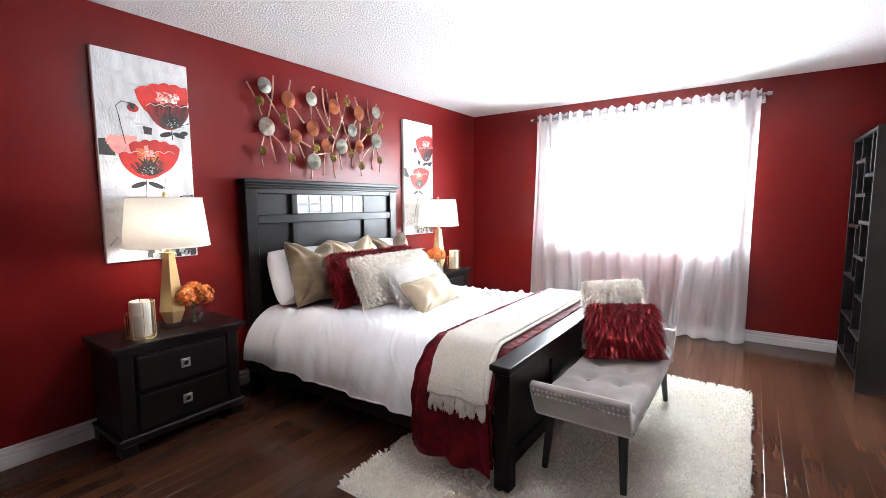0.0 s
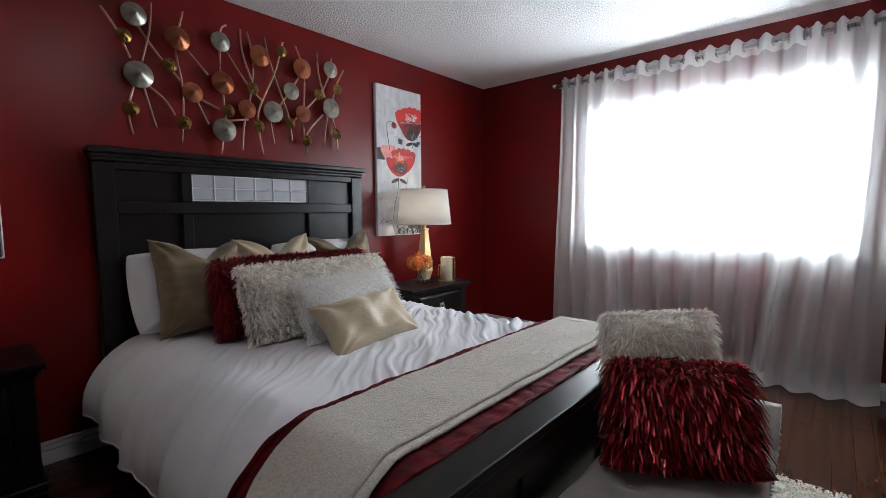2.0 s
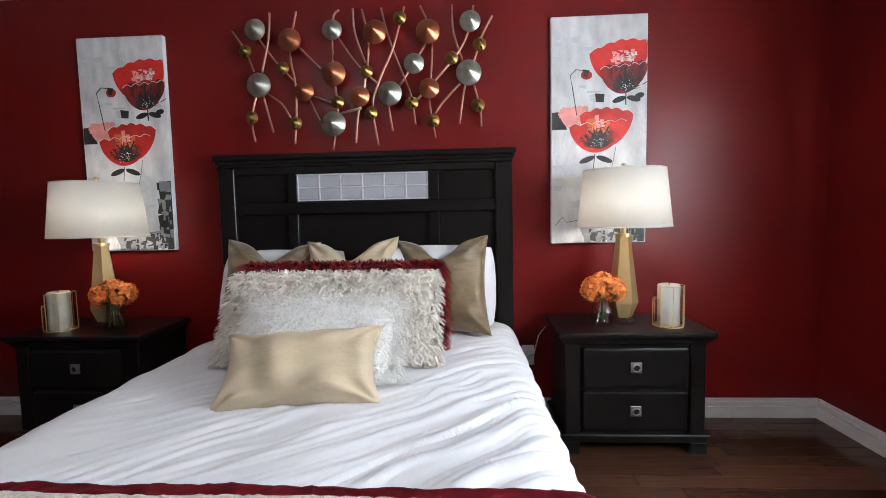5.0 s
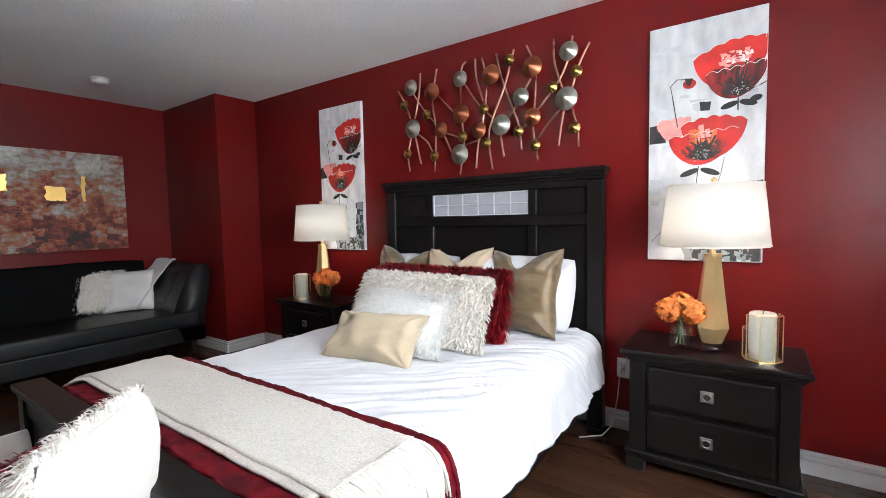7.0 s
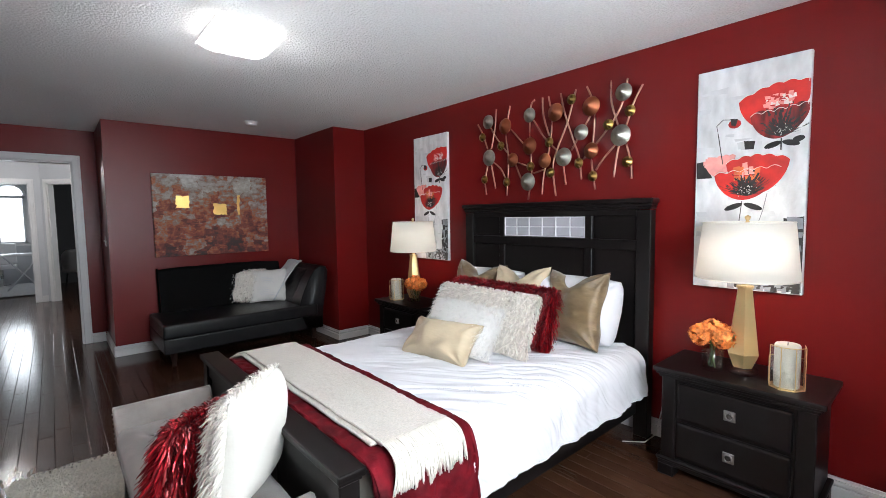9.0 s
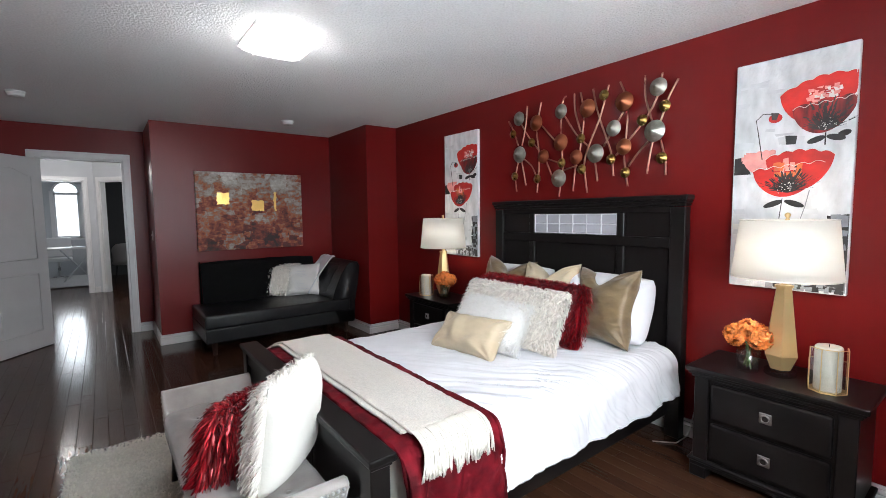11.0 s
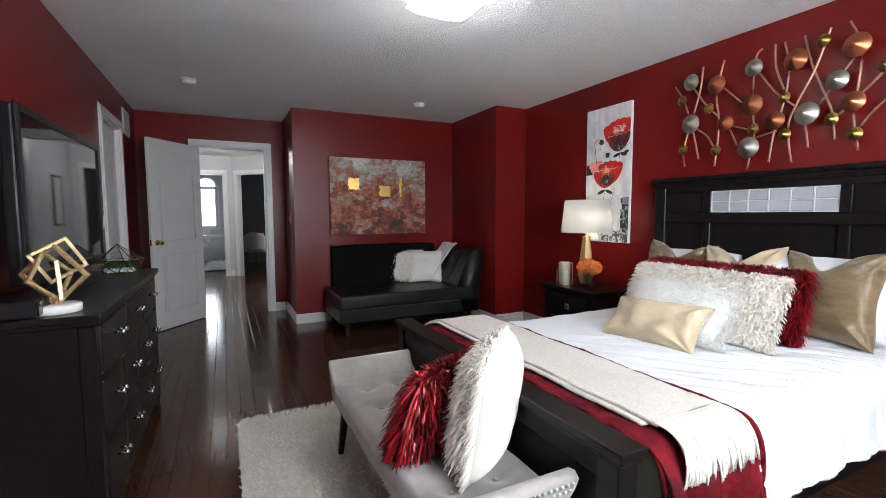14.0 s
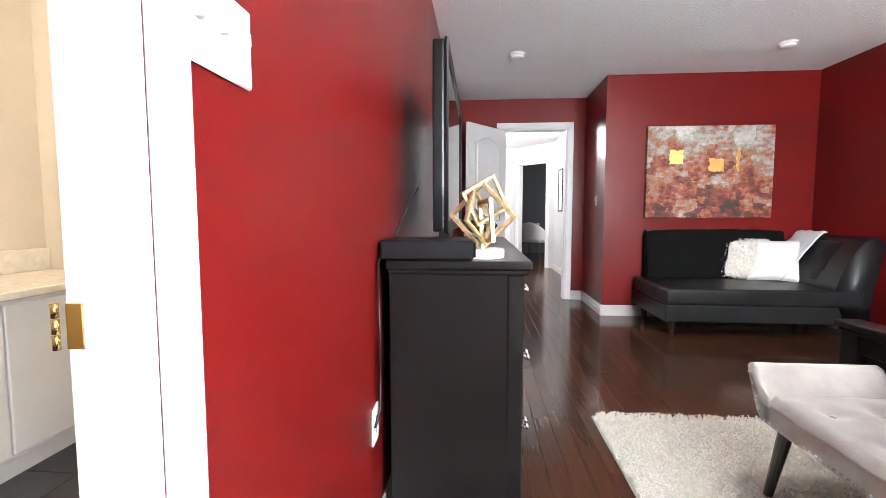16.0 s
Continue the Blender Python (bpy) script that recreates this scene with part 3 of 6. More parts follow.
part("muntin_grid", bm, GRID, hb)
fb = part("footboard", box(B(), (-0.845, 1.65, 0.12), (-0.815, 3.19, 0.57), 0.003), ESPRESSO, bed)
for y0, y1 in ((1.585, 1.665), (3.175, 3.255)):
    part("post", box(B(), (-0.868, y0, 0.0), (-0.792, y1, 0.575), 0.005), ESPRESSO, fb)
bm = B()
box(bm, (-0.872, 1.575, 0.572), (-0.788, 3.265, 0.588), 0.004)
box(bm, (-0.882, 1.563, 0.588), (-0.778, 3.277, 0.617), 0.007, seg=2)
part("cap_rail", bm, ESPRESSO, fb)
for z0, z1 in ((0.12, 0.2), (0.5, 0.572)):
    part("rail", box(B(), (-0.85, 1.665, z0), (-0.8, 3.175, z1), 0.004), ESPRESSO, fb)
for y in (2.12, 2.64):
    part("stile", box(B(), (-0.85, y, 0.2), (-0.802, y + 0.06, 0.5), 0.004), ESPRESSO, fb)
for y0, y1 in ((1.625, 1.66), (3.18, 3.215)):
    part("side_rail", box(B(), (-2.9, y0, 0.14), (-0.86, y1, 0.34), 0.005), ESPRESSO, bed)
part("mattress", box(B(), (-2.89, 1.745, 0.3), (-0.875, 3.178, 0.53), 0.05, seg=3), IVORY, bed, "white mattress under the bedding", True)

YC = 2.42


SHOULDER = 0.2


def side_radius(r, sgn):
    """The bedding slopes off in a broad curve on the south side and turns down sharply on the north."""
    return r + SHOULDER if sgn < 0 else r


def reach(w, r, sgn, drop):
    """Arc length from the bed's middle to a hem that hangs by drop below the rounded edge."""
    k = side_radius(r, sgn)
    w -= 0.035 if sgn < 0 else 0.0
    return w - k + k * math.pi / 2 + drop


def drape(s, w, r, z):
    """Place across the bed at arc length s from its middle: a flat top, a round edge, then a hang."""
    a, sg = abs(s), 1 if s >= 0 else -1
    r = side_radius(r, sg)
    w -= 0.035 if sg < 0 else 0.0
    if a < w - r:
        return sg * a, z
    th = (a - (w - r)) / r
    if th < math.pi / 2:
        return sg * (w - r + r * math.sin(th)), z - r + r * math.cos(th)
    f = a - (w - r) - r * math.pi / 2
    return sg * (w + 0.06 * f), z - r - f


def bedcover(x0, x1, w, r, z, drop0, drop1, nu, nv, wrinkles, seed=0.0, skew=0.0):
    """A cover laid across the bed from x0 to x1 that hangs on both sides; wrinkles(x, s, hang) gives the relief."""
    bm = B()

    def fn(u, v):
        x = x0 + (x1 - x0) * u
        lo, hi = reach(w, r, -1, drop0), reach(w, r, 1, drop1)
        s = -lo + (lo + hi) * v
        y, zz = drape(s, w, r, z)
        hang = max(0.0, min(1.0, (abs(s) - w + side_radius(r, s)) / (0.15 + (0.1 if s < 0 else 0.0))))
        k = wrinkles(x, s, hang)
        x += skew * max(0.0, -s - 0.6)
        return (x + 0.012 * hang * noise.noise(Vector((s * 6, seed, x * 2))), YC + y + (1 if s > 0 else -1) * k * hang, zz + k * (1 - hang))
    sheet(bm, fn, nu, nv)
    return bm


def soft_solid(ob, thickness):
    md = ob.modifiers.new("thickness", "SOLIDIFY")
    md.thickness, md.offset = thickness, 1.0
    return ob


def duvet_relief(x, s, hang):
    warp = 0.12 * noise.noise(Vector((x * 2.1, s * 2.1, 7.0))) + 0.02 * noise.noise(Vector((x * 6, s * 6, 3.0)))
    c, d = s * 0.62 + x * 0.78 + warp, s * 0.78 - x * 0.62
    ridge = 1 - abs(noise.noise(Vector((c * 8, d * 0.8, 4.2)))) * 2.6
    mid = 1 - abs(noise.noise(Vector((c * 17, d * 1.1 + 0.4 * warp, 8.1)))) * 2.5
    fine = 1 - abs(noise.noise(Vector((c * 33, d * 1.8, 1.7)))) * 2.4
    mask = 0.22 + 0.78 * max(0.0, min(1.0, 0.45 + s * 0.8 + 0.9 * noise.noise(Vector((x * 1.7, s * 1.7, 12)))))
    flutes = (0.009 if s > 0 else 0.015) * hang * math.sin(x * 17 + 3.0 * noise.noise(Vector((x * 4, s * 2, 0)))) + 0.012 * hang * noise.noise(Vector((x * 14, s * 3, 2)))
    folds = 0.014 * max(0, ridge) ** 3 + 0.013 * max(0, mid) ** 3 + 0.007 * max(0, fine) ** 3
    return 0.014 * noise.noise(Vector((x * 2.2 + s * 1.4, s * 3.2 - x * 1.1, 0.3))) + mask * (1 - 0.6 * hang) * folds + flutes


dvt = thing("duvet", "white cotton duvet, softly creased, hanging over the bed sides", "duvet")
dv = part("cover", bedcover(-2.84, -0.95, 0.868, 0.10, 0.572, 0.03, 0.17, 300, 360, duvet_relief), DUVET, dvt, smooth=True)
soft_solid(dv, 0.012)
for sgn, drop in ((-1, 0.025), (1, 0.165)):
    bm = B()
    q = reach(0.872, 0.1, sgn, drop)
    yy, zz = drape(sgn * q, 0.876, 0.1, 0.572)
    pts = []
    for k in range(100):
        x = -2.835 + 1.5 * k / 99
        kk = duvet_relief(x, sgn * q, 1.0)
        pts.append((x + 0.012 * noise.noise(Vector((sgn * q * 6, 0.0, x * 2))), YC + yy + sgn * (kk + 0.006), zz))
    wire(bm, pts, 0.003, 5)
    part('hem', bm, DUVET, dvt, smooth=True)


def spread_relief(x, s, hang):
    q = noise.noise(Vector((x * 22, s * 22, 3)))
    vine = 1 - 2.4 * abs(noise.noise(Vector((x * 13, s * 13, 17))))
    return 0.014 + 0.006 * q + 0.005 * max(0.0, vine) ** 2 + 0.006 * noise.noise(Vector((x * 5, s * 4, 9))) + 0.02 * hang * math.sin(x * 34 + 3 * noise.noise(Vector((x * 3, s, 0))))


bst = thing("bedspread", "burgundy quilted bedspread folded across the foot of the bed", "bedspread")
bs = part("cover", bedcover(-1.338, -0.888, 0.892, 0.09, 0.592, 0.19, 0.36, 90, 260, spread_relief, 3.0, 0.06), BURG, bst, smooth=True)
soft_solid(bs, 0.012)
for x in (-1.336, -0.893):
    bm = B()
    lo, hi = reach(0.892, 0.09, -1, 0.185), reach(0.892, 0.09, 1, 0.355)
    pts = []
    for k in range(121):
        q = -lo + (lo + hi) * k / 120
        yy, zz = drape(q, 0.9, 0.09, 0.61)
        pts.append((x + 0.06 * max(0.0, -q - 0.6) + 0.004 * math.sin(k), YC + yy, zz))
    wire(bm, pts, 0.009, 6)
    part("hem", bm, BURG, bst, smooth=True)


def throw_relief(x, s, hang):
    return 0.02 + 0.006 * noise.noise(Vector((x * 9, s * 5, 21))) + 0.004 * noise.noise(Vector((x * 60, s * 60, 2))) + 0.008 * hang * math.sin(x * 30)


th = thing("throw_blanket", "oatmeal woven throw with a long fringe laid over the bedspread", "blanket")
TX0, TX1, TSKEW = -1.268, -0.968, 0.22
ob = part("cloth", bedcover(TX0, TX1, 0.913, 0.085, 0.613, -0.1, -0.15, 44, 170, throw_relief, 5.0, TSKEW), THROW, th, smooth=True)
soft_solid(ob, 0.012)
ob = part("under_layer", bedcover(TX0 + 0.03, TX1 + 0.024, 0.91, 0.085, 0.607, -0.12, -0.18, 24, 120, throw_relief, 6.0, TSKEW), THROW, th, smooth=True)
soft_solid(ob, 0.008)
rng = random.Random(11)
for sgn, s0, ln in ((-1, reach(0.907, 0.085, -1, -0.1), 0.115), (1, reach(0.907, 0.085, 1, -0.15), 0.2)):
    bm = B()
    for tassel in range(36):
        xt = TX0 + 0.004 + (TX1 - TX0 - 0.008) * tassel / 35
        sway, size, twist = rng.gauss(0.022 if sgn > 0 else 0.0, 0.012), rng.uniform(0.82, 1.08), rng.uniform(0, 6.28)
        for k in range(9):
            off, lk = rng.uniform(-0.005, 0.005), ln * size * rng.uniform(0.88, 1.06)
            dx, lift = sway + rng.gauss(0, 0.004), rng.random()
            pts = []
            for i in range(9):
                f = i / 8
                q = s0 - 0.012 + lk * f
                y, z = drape(sgn * q, 0.922, 0.105, 0.641)
                spread = 0.25 + 1.1 * min(1.0, f * 2.2)
                skewed = TSKEW * (max(0.0, q - 0.6) if sgn < 0 else 0.0)
                pts.append((xt + skewed + off * spread + dx * f * f + 0.004 * f * math.sin(7 * f + twist + 0.4 * k), YC + y + sgn * 0.012 * lift * f, z + 0.008 * lift * (1 - abs(2 * f - 1))))
            wire(bm, pts, 0.0031, 4)
    part("fringe", bm, FRINGE, th, smooth=True)
    bm = B()
    for k in range(36):
        y, z = drape(sgn * s0, 0.923, 0.09, 0.641)
        bmesh.ops.create_icosphere(bm, subdivisions=1, radius=0.0065, matrix=Matrix.Translation((TX0 + 0.004 + (TX1 - TX0 - 0.008) * k / 35 + (TSKEW * max(0.0, s0 - 0.6) if sgn < 0 else 0.0), YC + y, z)))
    part("knot_row", bm, THROW, th, smooth=True)

# pillows on the bed, from the headboard forward
ZB = 0.585
pillow("white cotton sleeping pillow against the headboard", 0.7, 0.45, 0.21, DUVET, pose(-2.68, 2.08, ZB, 0, -19, 2), "bed pillows", pinch=0.07, seed=1.0, soft=0.13, flat=2.9, n=40, wrinkle=0.034, seam=False)
pillow("white cotton sleeping pillow against the headboard", 0.74, 0.46, 0.29, DUVET, pose(-2.66, 2.835, ZB, 0, -19, -2), "bed pillows", pinch=0.07, seed=2.0, soft=0.13, flat=2.9, n=40, wrinkle=0.034, seam=False)
for y, rz, sd, tip, look_of in ((2.05, 6, 3.0, -3, VELVET), (2.48, 0, 5.0, 2, CHAMP), (2.915, -9, 7.0, 3, VELVET)):
    pillow("square velvet cushion with peaked corners and a chopped top", 0.47, 0.49, 0.19, look_of, pose(-2.57, y, ZB, tip, -17, rz), "velvet cushions", "cushion", pinch=0.11, seed=sd, wrinkle=0.034, n=56, chop=0.1, seam=False)
rng = random.Random(5)
rp = pillow("long red tinsel shag cushion behind the ivory one", 0.88, 0.39, 0.13, REDBASE, pose(-2.33, 2.475, ZB, 0, -21, 0), "", "cushion", seam=False)
tagged(part("tinsel_pile", strands(0.88, 0.39, 0.13, 7600, 0.095, 0.0055, 0.5, 0.7, rng, sides=(1, 1, -1), edge=0.6), TINSEL, rp), kind="stuff")
wp = pillow("long ivory ribbon shag cushion on the bed", 0.86, 0.39, 0.15, RIBBASE, pose(-2.13, 2.49, ZB, 0, -27, 0), "", "cushion", seam=False)
tagged(part("ribbon_pile", strands(0.86, 0.39, 0.15, 5200, 0.058, 0.0105, 0.4, 1.0, rng, edge=0.24), SHAGW, wp), kind="stuff")
fp = pillow("white long-haired faux fur cushion", 0.54, 0.31, 0.19, FURBASE, pose(-1.955, 2.52, ZB, 0, -32, 0), "", "cushion", seam=False, soft=0.2, flat=2.4)
tagged(part("fur_pile", strands(0.54, 0.31, 0.15, 5200, 0.085, 0.0026, 0.3, 0.6, rng, segs=3, edge=0.4), FURW, fp), kind="stuff")
pillow("small champagne velvet lumbar cushion in front of the pillows", 0.54, 0.28, 0.16, CHAMP, pose(-1.785, 2.505, ZB - 0.015, 3, -42, 2), "", "cushion", pinch=0.13, wrinkle=0.028, seed=9.0, seam=False, n=52)

# ---- nightstands and what stands on them ----
NICKEL = mat("brushed_nickel", (0.42, 0.41, 0.4), 0.3, 1.0, vary=0.1, bump=0.05)
GOLD = mat("satin_gold", (0.72, 0.52, 0.25), 0.34, 0.7, vary=0.06)
ACRYL = thin_glass("clear_acrylic", (0.85, 0.87, 0.88))


def nightstand(m):
    """Two drawers; front towards +x, back at x = 0, width along y."""
    ob = thing("nightstand", "espresso wooden nightstand with two drawers and ring pulls", "nightstand", m, "nightstands")
    bm = B()
    box(bm, (0.0, -0.36, 0.576), (0.425, 0.36, 0.602), 0.009, seg=3)
    box(bm, (0.0, -0.348, 0.562), (0.413, 0.348, 0.577), 0.004)
    box(bm, (0.0, -0.336, 0.545), (0.40, 0.336, 0.563), 0.004)
    part("top", bm, ESPRESSO, ob)
    bm = B()
    box(bm, (0.005, -0.321, 0.1), (0.375, 0.321, 0.547), 0.003)
    part("body", bm, ESPRESSO, ob)
    for y in (-0.325, 0.255):
        part("corner_post", box(B(), (0.33, y, 0.1), (0.388, y + 0.07, 0.546), 0.004), ESPRESSO, ob)
    for z0, z1 in ((0.335, 0.525), (0.125, 0.315)):
        d = part("drawer", box(B(), (0.36, -0.243, z0), (0.397, 0.243, z1), 0.013, seg=2), ESPRESSO, ob)
        zc = (z0 + z1) / 2
        bm = B()
        box(bm, (0.397, -0.026, zc - 0.026), (0.404, 0.026, zc + 0.026), 0.003)
        part("backplate", bm, NICKEL, d, "square brushed metal pull")
        bm = B()
        wire(bm, [(0.408, 0.017 * math.cos(k * math.pi / 8), zc + 0.017 * math.sin(k * math.pi / 8)) for k in range(17)], 0.004, 6)
        part("ring", bm, NICKEL, d, smooth=True)
        part("recess", tube(B(), (0.403, 0, zc), (0.4052, 0, zc), 0.014), JOINT, d)
    bm = B()
    box(bm, (0.002, -0.345, 0.085), (0.402, 0.345, 0.105), 0.005)
    box(bm, (0.004, -0.338, 0.06), (0.392, 0.338, 0.086), 0.004)
    part("base_moulding", bm, ESPRESSO, ob)
    for y in (-0.338, 0.258):
        for x in (0.01, 0.31):
            part("foot", box(B(), (x, y, 0), (x + 0.08, y + 0.08, 0.062), 0.004), ESPRESSO, ob)
    return ob


ns = nightstand(pose(-2.975, 3.822, 0))
copy_thing(ns, pose(-2.975, 1.062, 0))

SHADE = cloth_through("cream_linen_shade", (0.93, 0.925, 0.89), 0.0, 0.6, 400)


def table_lamp(m):
    ob = thing("table_lamp", "faceted gold table lamp with a cream drum shade, lit", "lamp", m, "bedside lamps")
    bm = lathe(B(), [(0.062, 0.0), (0.066, 0.004), (0.066, 0.024), (0.06, 0.028)], 32)
    part("foot", bm, ACRYL, ob, "clear acrylic disc foot", True)
    bm = lathe(B(), [(0.03, 0.028), (0.045, 0.032), (0.074, 0.105), (0.035, 0.43), (0.035, 0.436)], 6, turn=0.3)
    part("body", bm, GOLD, ob)
    bm = lathe(B(), [(0.038, 0.436), (0.038, 0.448), (0.014, 0.45), (0.014, 0.5)], 16)
    part("neck", bm, GOLD, ob, smooth=False)
    bm = lathe(B(), [(0.222, 0.485), (0.192, 0.765)], 48)
    bm.faces.ensure_lookup_table()
    bmesh.ops.delete(bm, geom=[f for f in bm.faces if len(f.verts) > 4], context="FACES")
    sh = part("shade", bm, SHADE, ob, "cream linen drum shade", True)
    md = sh.modifiers.new("thickness", "SOLIDIFY")
    md.thickness = 0.002
    bm = B()
    wire(bm, [(0.222 * math.cos(k * math.pi / 24), 0.222 * math.sin(k * math.pi / 24), 0.486) for k in range(49)], 0.003, 5)
    part("shade_rim", bm, IVORY, ob)
    bm = B()
    wire(bm, [(0.192 * math.cos(k * math.pi / 24), 0.192 * math.sin(k * math.pi / 24), 0.764) for k in range(49)], 0.003, 5)
    part("shade_rim", bm, IVORY, ob)
    bm = B()
    for k in range(3):
        wire(bm, [(0, 0, 0.755), (0.19 * math.cos(k * 2.094), 0.19 * math.sin(k * 2.094), 0.758)], 0.0025, 5)
    wire(bm, [(0, 0, 0.5), (0.045, 0, 0.56), (0.05, 0, 0.68), (0, 0, 0.757)], 0.0025, 5)
    wire(bm, [(0, 0, 0.5), (-0.045, 0, 0.56), (-0.05, 0, 0.68), (0, 0, 0.757)], 0.0025, 5)
    part("harp", bm, GOLD, ob)
    bm = lathe(B(), [(0.003, 0.755), (0.01, 0.765), (0.006, 0.772), (0.013, 0.785), (0.012, 0.793), (0.003, 0.799)], 14)
    part("finial", bm, GOLD, ob, smooth=True)
    bm = lathe(B(), [(0.012, 0.5), (0.014, 0.54), (0.03, 0.585), (0.03, 0.605), (0.018, 0.63), (0.002, 0.636)], 16)
    part("bulb", bm, glow("lamp_bulb", (1.0, 0.9, 0.76), 90), ob, smooth=True)
    return ob


tl = table_lamp(pose(-2.76, 3.82, 0.603))
copy_thing(tl, pose(-2.76, 1.09, 0.603, 0, 0, 20))

VGLASS = thin_glass("ribbed_glass", (0.95, 0.96, 0.96), 0.04)
PETAL = mat("orange_petal", (0.78, 0.22, 0.04), 0.6, vary=0.25, scale=60, island=0.3)


def bouquet(m, seed):
    ob = thing("flower_vase", "orange hydrangea bouquet in a ribbed glass tumbler", "vase", m, "flower vases")
    bm = B()
    n = 40
    prof = [(0.034, 0.0), (0.039, 0.004), (0.042, 0.1), (0.039, 0.1), (0.036, 0.012), (0.001, 0.012)]
    rings = []
    for r, z in prof:
        rings.append([bm.verts.new(((r + (0.0015 if k % 2 and r > 0.038 else 0)) * math.cos(2 * math.pi * k / n), (r + (0.0015 if k % 2 and r > 0.038 else 0)) * math.sin(2 * math.pi * k / n), z)) for k in range(n)])
    for a, b in zip(rings, rings[1:]):
        for k in range(n):
            bm.faces.new((a[k], a[(k + 1) % n], b[(k + 1) % n], b[k]))
    bm.faces.new(rings[0][::-1])
    part("tumbler", bm, VGLASS, ob, "clear ribbed glass tumbler", True)
    bm = B()
    r = random.Random(seed)
    for k in range(5):
        wire(bm, [(r.gauss(0, 0.012), r.gauss(0, 0.012), 0.015), (r.gauss(0, 0.01), r.gauss(0, 0.01), 0.1), (r.gauss(0, 0.02), r.gauss(0, 0.02), 0.14)], 0.003, 5)
    part("stems", bm, mat("green_stem", (0.08, 0.12, 0.03), 0.6), ob)
    for h in range(5):
        bm = B()
        c = Vector((0.043 * math.cos(h * 1.257), 0.043 * math.sin(h * 1.257), 0.145)) if h else Vector((0, 0, 0.168))
        for k in range(130):
            d = Vector((r.gauss(0, 1), r.gauss(0, 1), r.gauss(0.35, 1))).normalized()
            p = c + d * 0.043 * r.uniform(0.8, 1.08)
            q = d.to_track_quat("Z", "Y").to_matrix()
            s = r.uniform(0.011, 0.016)
            tw = r.uniform(0, 3)
            mid = bm.verts.new(p)
            ring = []
            for i in range(8):
                rr = s * (1.0 if i % 2 else 0.55)
                ring.append(bm.verts.new(p + q @ Vector((rr * math.cos(tw + i * math.pi / 4), rr * math.sin(tw + i * math.pi / 4), 0.004 if i % 2 else 0.001))))
            for i in range(8):
                bm.faces.new((mid, ring[i], ring[(i + 1) % 8]))
        part("flower_head", bm, PETAL, ob)
    return ob


bouquet(pose(-2.70, 3.70, 0.603) @ Matrix.Scale(1.24, 4), 1)
bouquet(pose(-2.70, 1.19, 0.603) @ Matrix.Scale(1.24, 4), 2)
WAX = mat("cream_wax", (0.75, 0.7, 0.58), 0.5, vary=0.05)


def candle(m):
    ob = thing("candle_holder", "cream pillar candle in a gold-edged glass holder", "candle", m, "candle holders")
    part("candle", lathe(B(), [(0.042, 0.004), (0.043, 0.01), (0.043, 0.168), (0.039, 0.174), (0.03, 0.17), (0.001, 0.168)], 28), WAX, ob, "cream pillar candle", True)
    part("wick", tube(B(), (0, 0, 0.168), (0.002, 0, 0.18), 0.0015, n=5), JOINT, ob)
    part("base_plate", lathe(B(), [(0.062, 0), (0.062, 0.004)], 8, turn=0.39), GOLD, ob)
    hs = (0.165, 0.165, 0.11, 0.11, 0.11, 0.11, 0.165, 0.165)
    for k in range(8):
        a0, a1 = 0.39 + k * math.pi / 4, 0.39 + (k + 1) * math.pi / 4
        p0, p1 = Vector((0.061 * math.cos(a0), 0.061 * math.sin(a0), 0.004)), Vector((0.061 * math.cos(a1), 0.061 * math.sin(a1), 0.004))
        bm = B()
        f = bm.faces.new([bm.verts.new(p) for p in (p0, p1, p1 + Vector((0, 0, hs[k])), p0 + Vector((0, 0, hs[k])))])
        e = bmesh.ops.extrude_face_region(bm, geom=[f])
        bmesh.ops.translate(bm, verts=[v for v in e["geom"] if isinstance(v, bmesh.types.BMVert)], vec=(p0 + p1) * -0.012)
        part("glass_panel", bm, VGLASS, ob)
        bm = B()
        tube(bm, p0, p0 + Vector((0, 0, max(hs[k], hs[k - 1]))), 0.0018, n=5)
        tube(bm, p0 + Vector((0, 0, hs[k])), p1 + Vector((0, 0, hs[k])), 0.0015, n=5)
        part("gold_edge", bm, GOLD, ob)
    return ob


cd = candle(pose(-2.69, 4.015, 0.603, 0, 0, 15) @ Matrix.Scale(1.17, 4))
copy_thing(cd, pose(-2.69, 0.895, 0.603, 0, 0, 60))
# ---- wall art over the bed ----
SILVER = mat("spun_silver", (0.36, 0.36, 0.31), 0.36, 1.0, vary=0.3, scale=20)
COPPER = mat("spun_copper", (0.35, 0.12, 0.06), 0.32, 1.0, vary=0.15, scale=20)
OLIVE = mat("spun_antique_gold", (0.24, 0.155, 0.045), 0.28, 1.0, vary=0.15, scale=20)
ROD = mat("rose_gold_rod", (0.5, 0.29, 0.21), 0.38, 1.0, vary=0.1)
art = thing("wall_sculpture", "metal wall sculpture of silver, copper and gold cones on bent rods", "wall art")
SIL = [(1.90, 2.196, .058), (2.326, 2.178, .055), (3.075, 2.19, .056), (1.906, 1.90, .068), (2.769, 1.984, .055), (2.634, 1.829, .066), (3.064, 1.92, .068), (2.321, 1.674, .068)]
COP = [(2.094, 2.129, .063), (2.561, 2.157, .065), (2.849, 2.145, .065), (2.329, 1.945, .065), (2.16, 1.858, .055), (2.467, 1.82, .055), (2.848, 1.849, .055)]
GOL = [(1.846, 2.076), (2.049, 1.979), (2.70, 2.218), (3.123, 2.064), (2.508, 1.95), (2.973, 2.003), (1.862, 1.722), (2.108, 1.684), (2.348, 1.788), (2.529, 1.725), (2.752, 1.775), (2.866, 1.675), (3.11, 1.748)]
rng = random.Random(4)
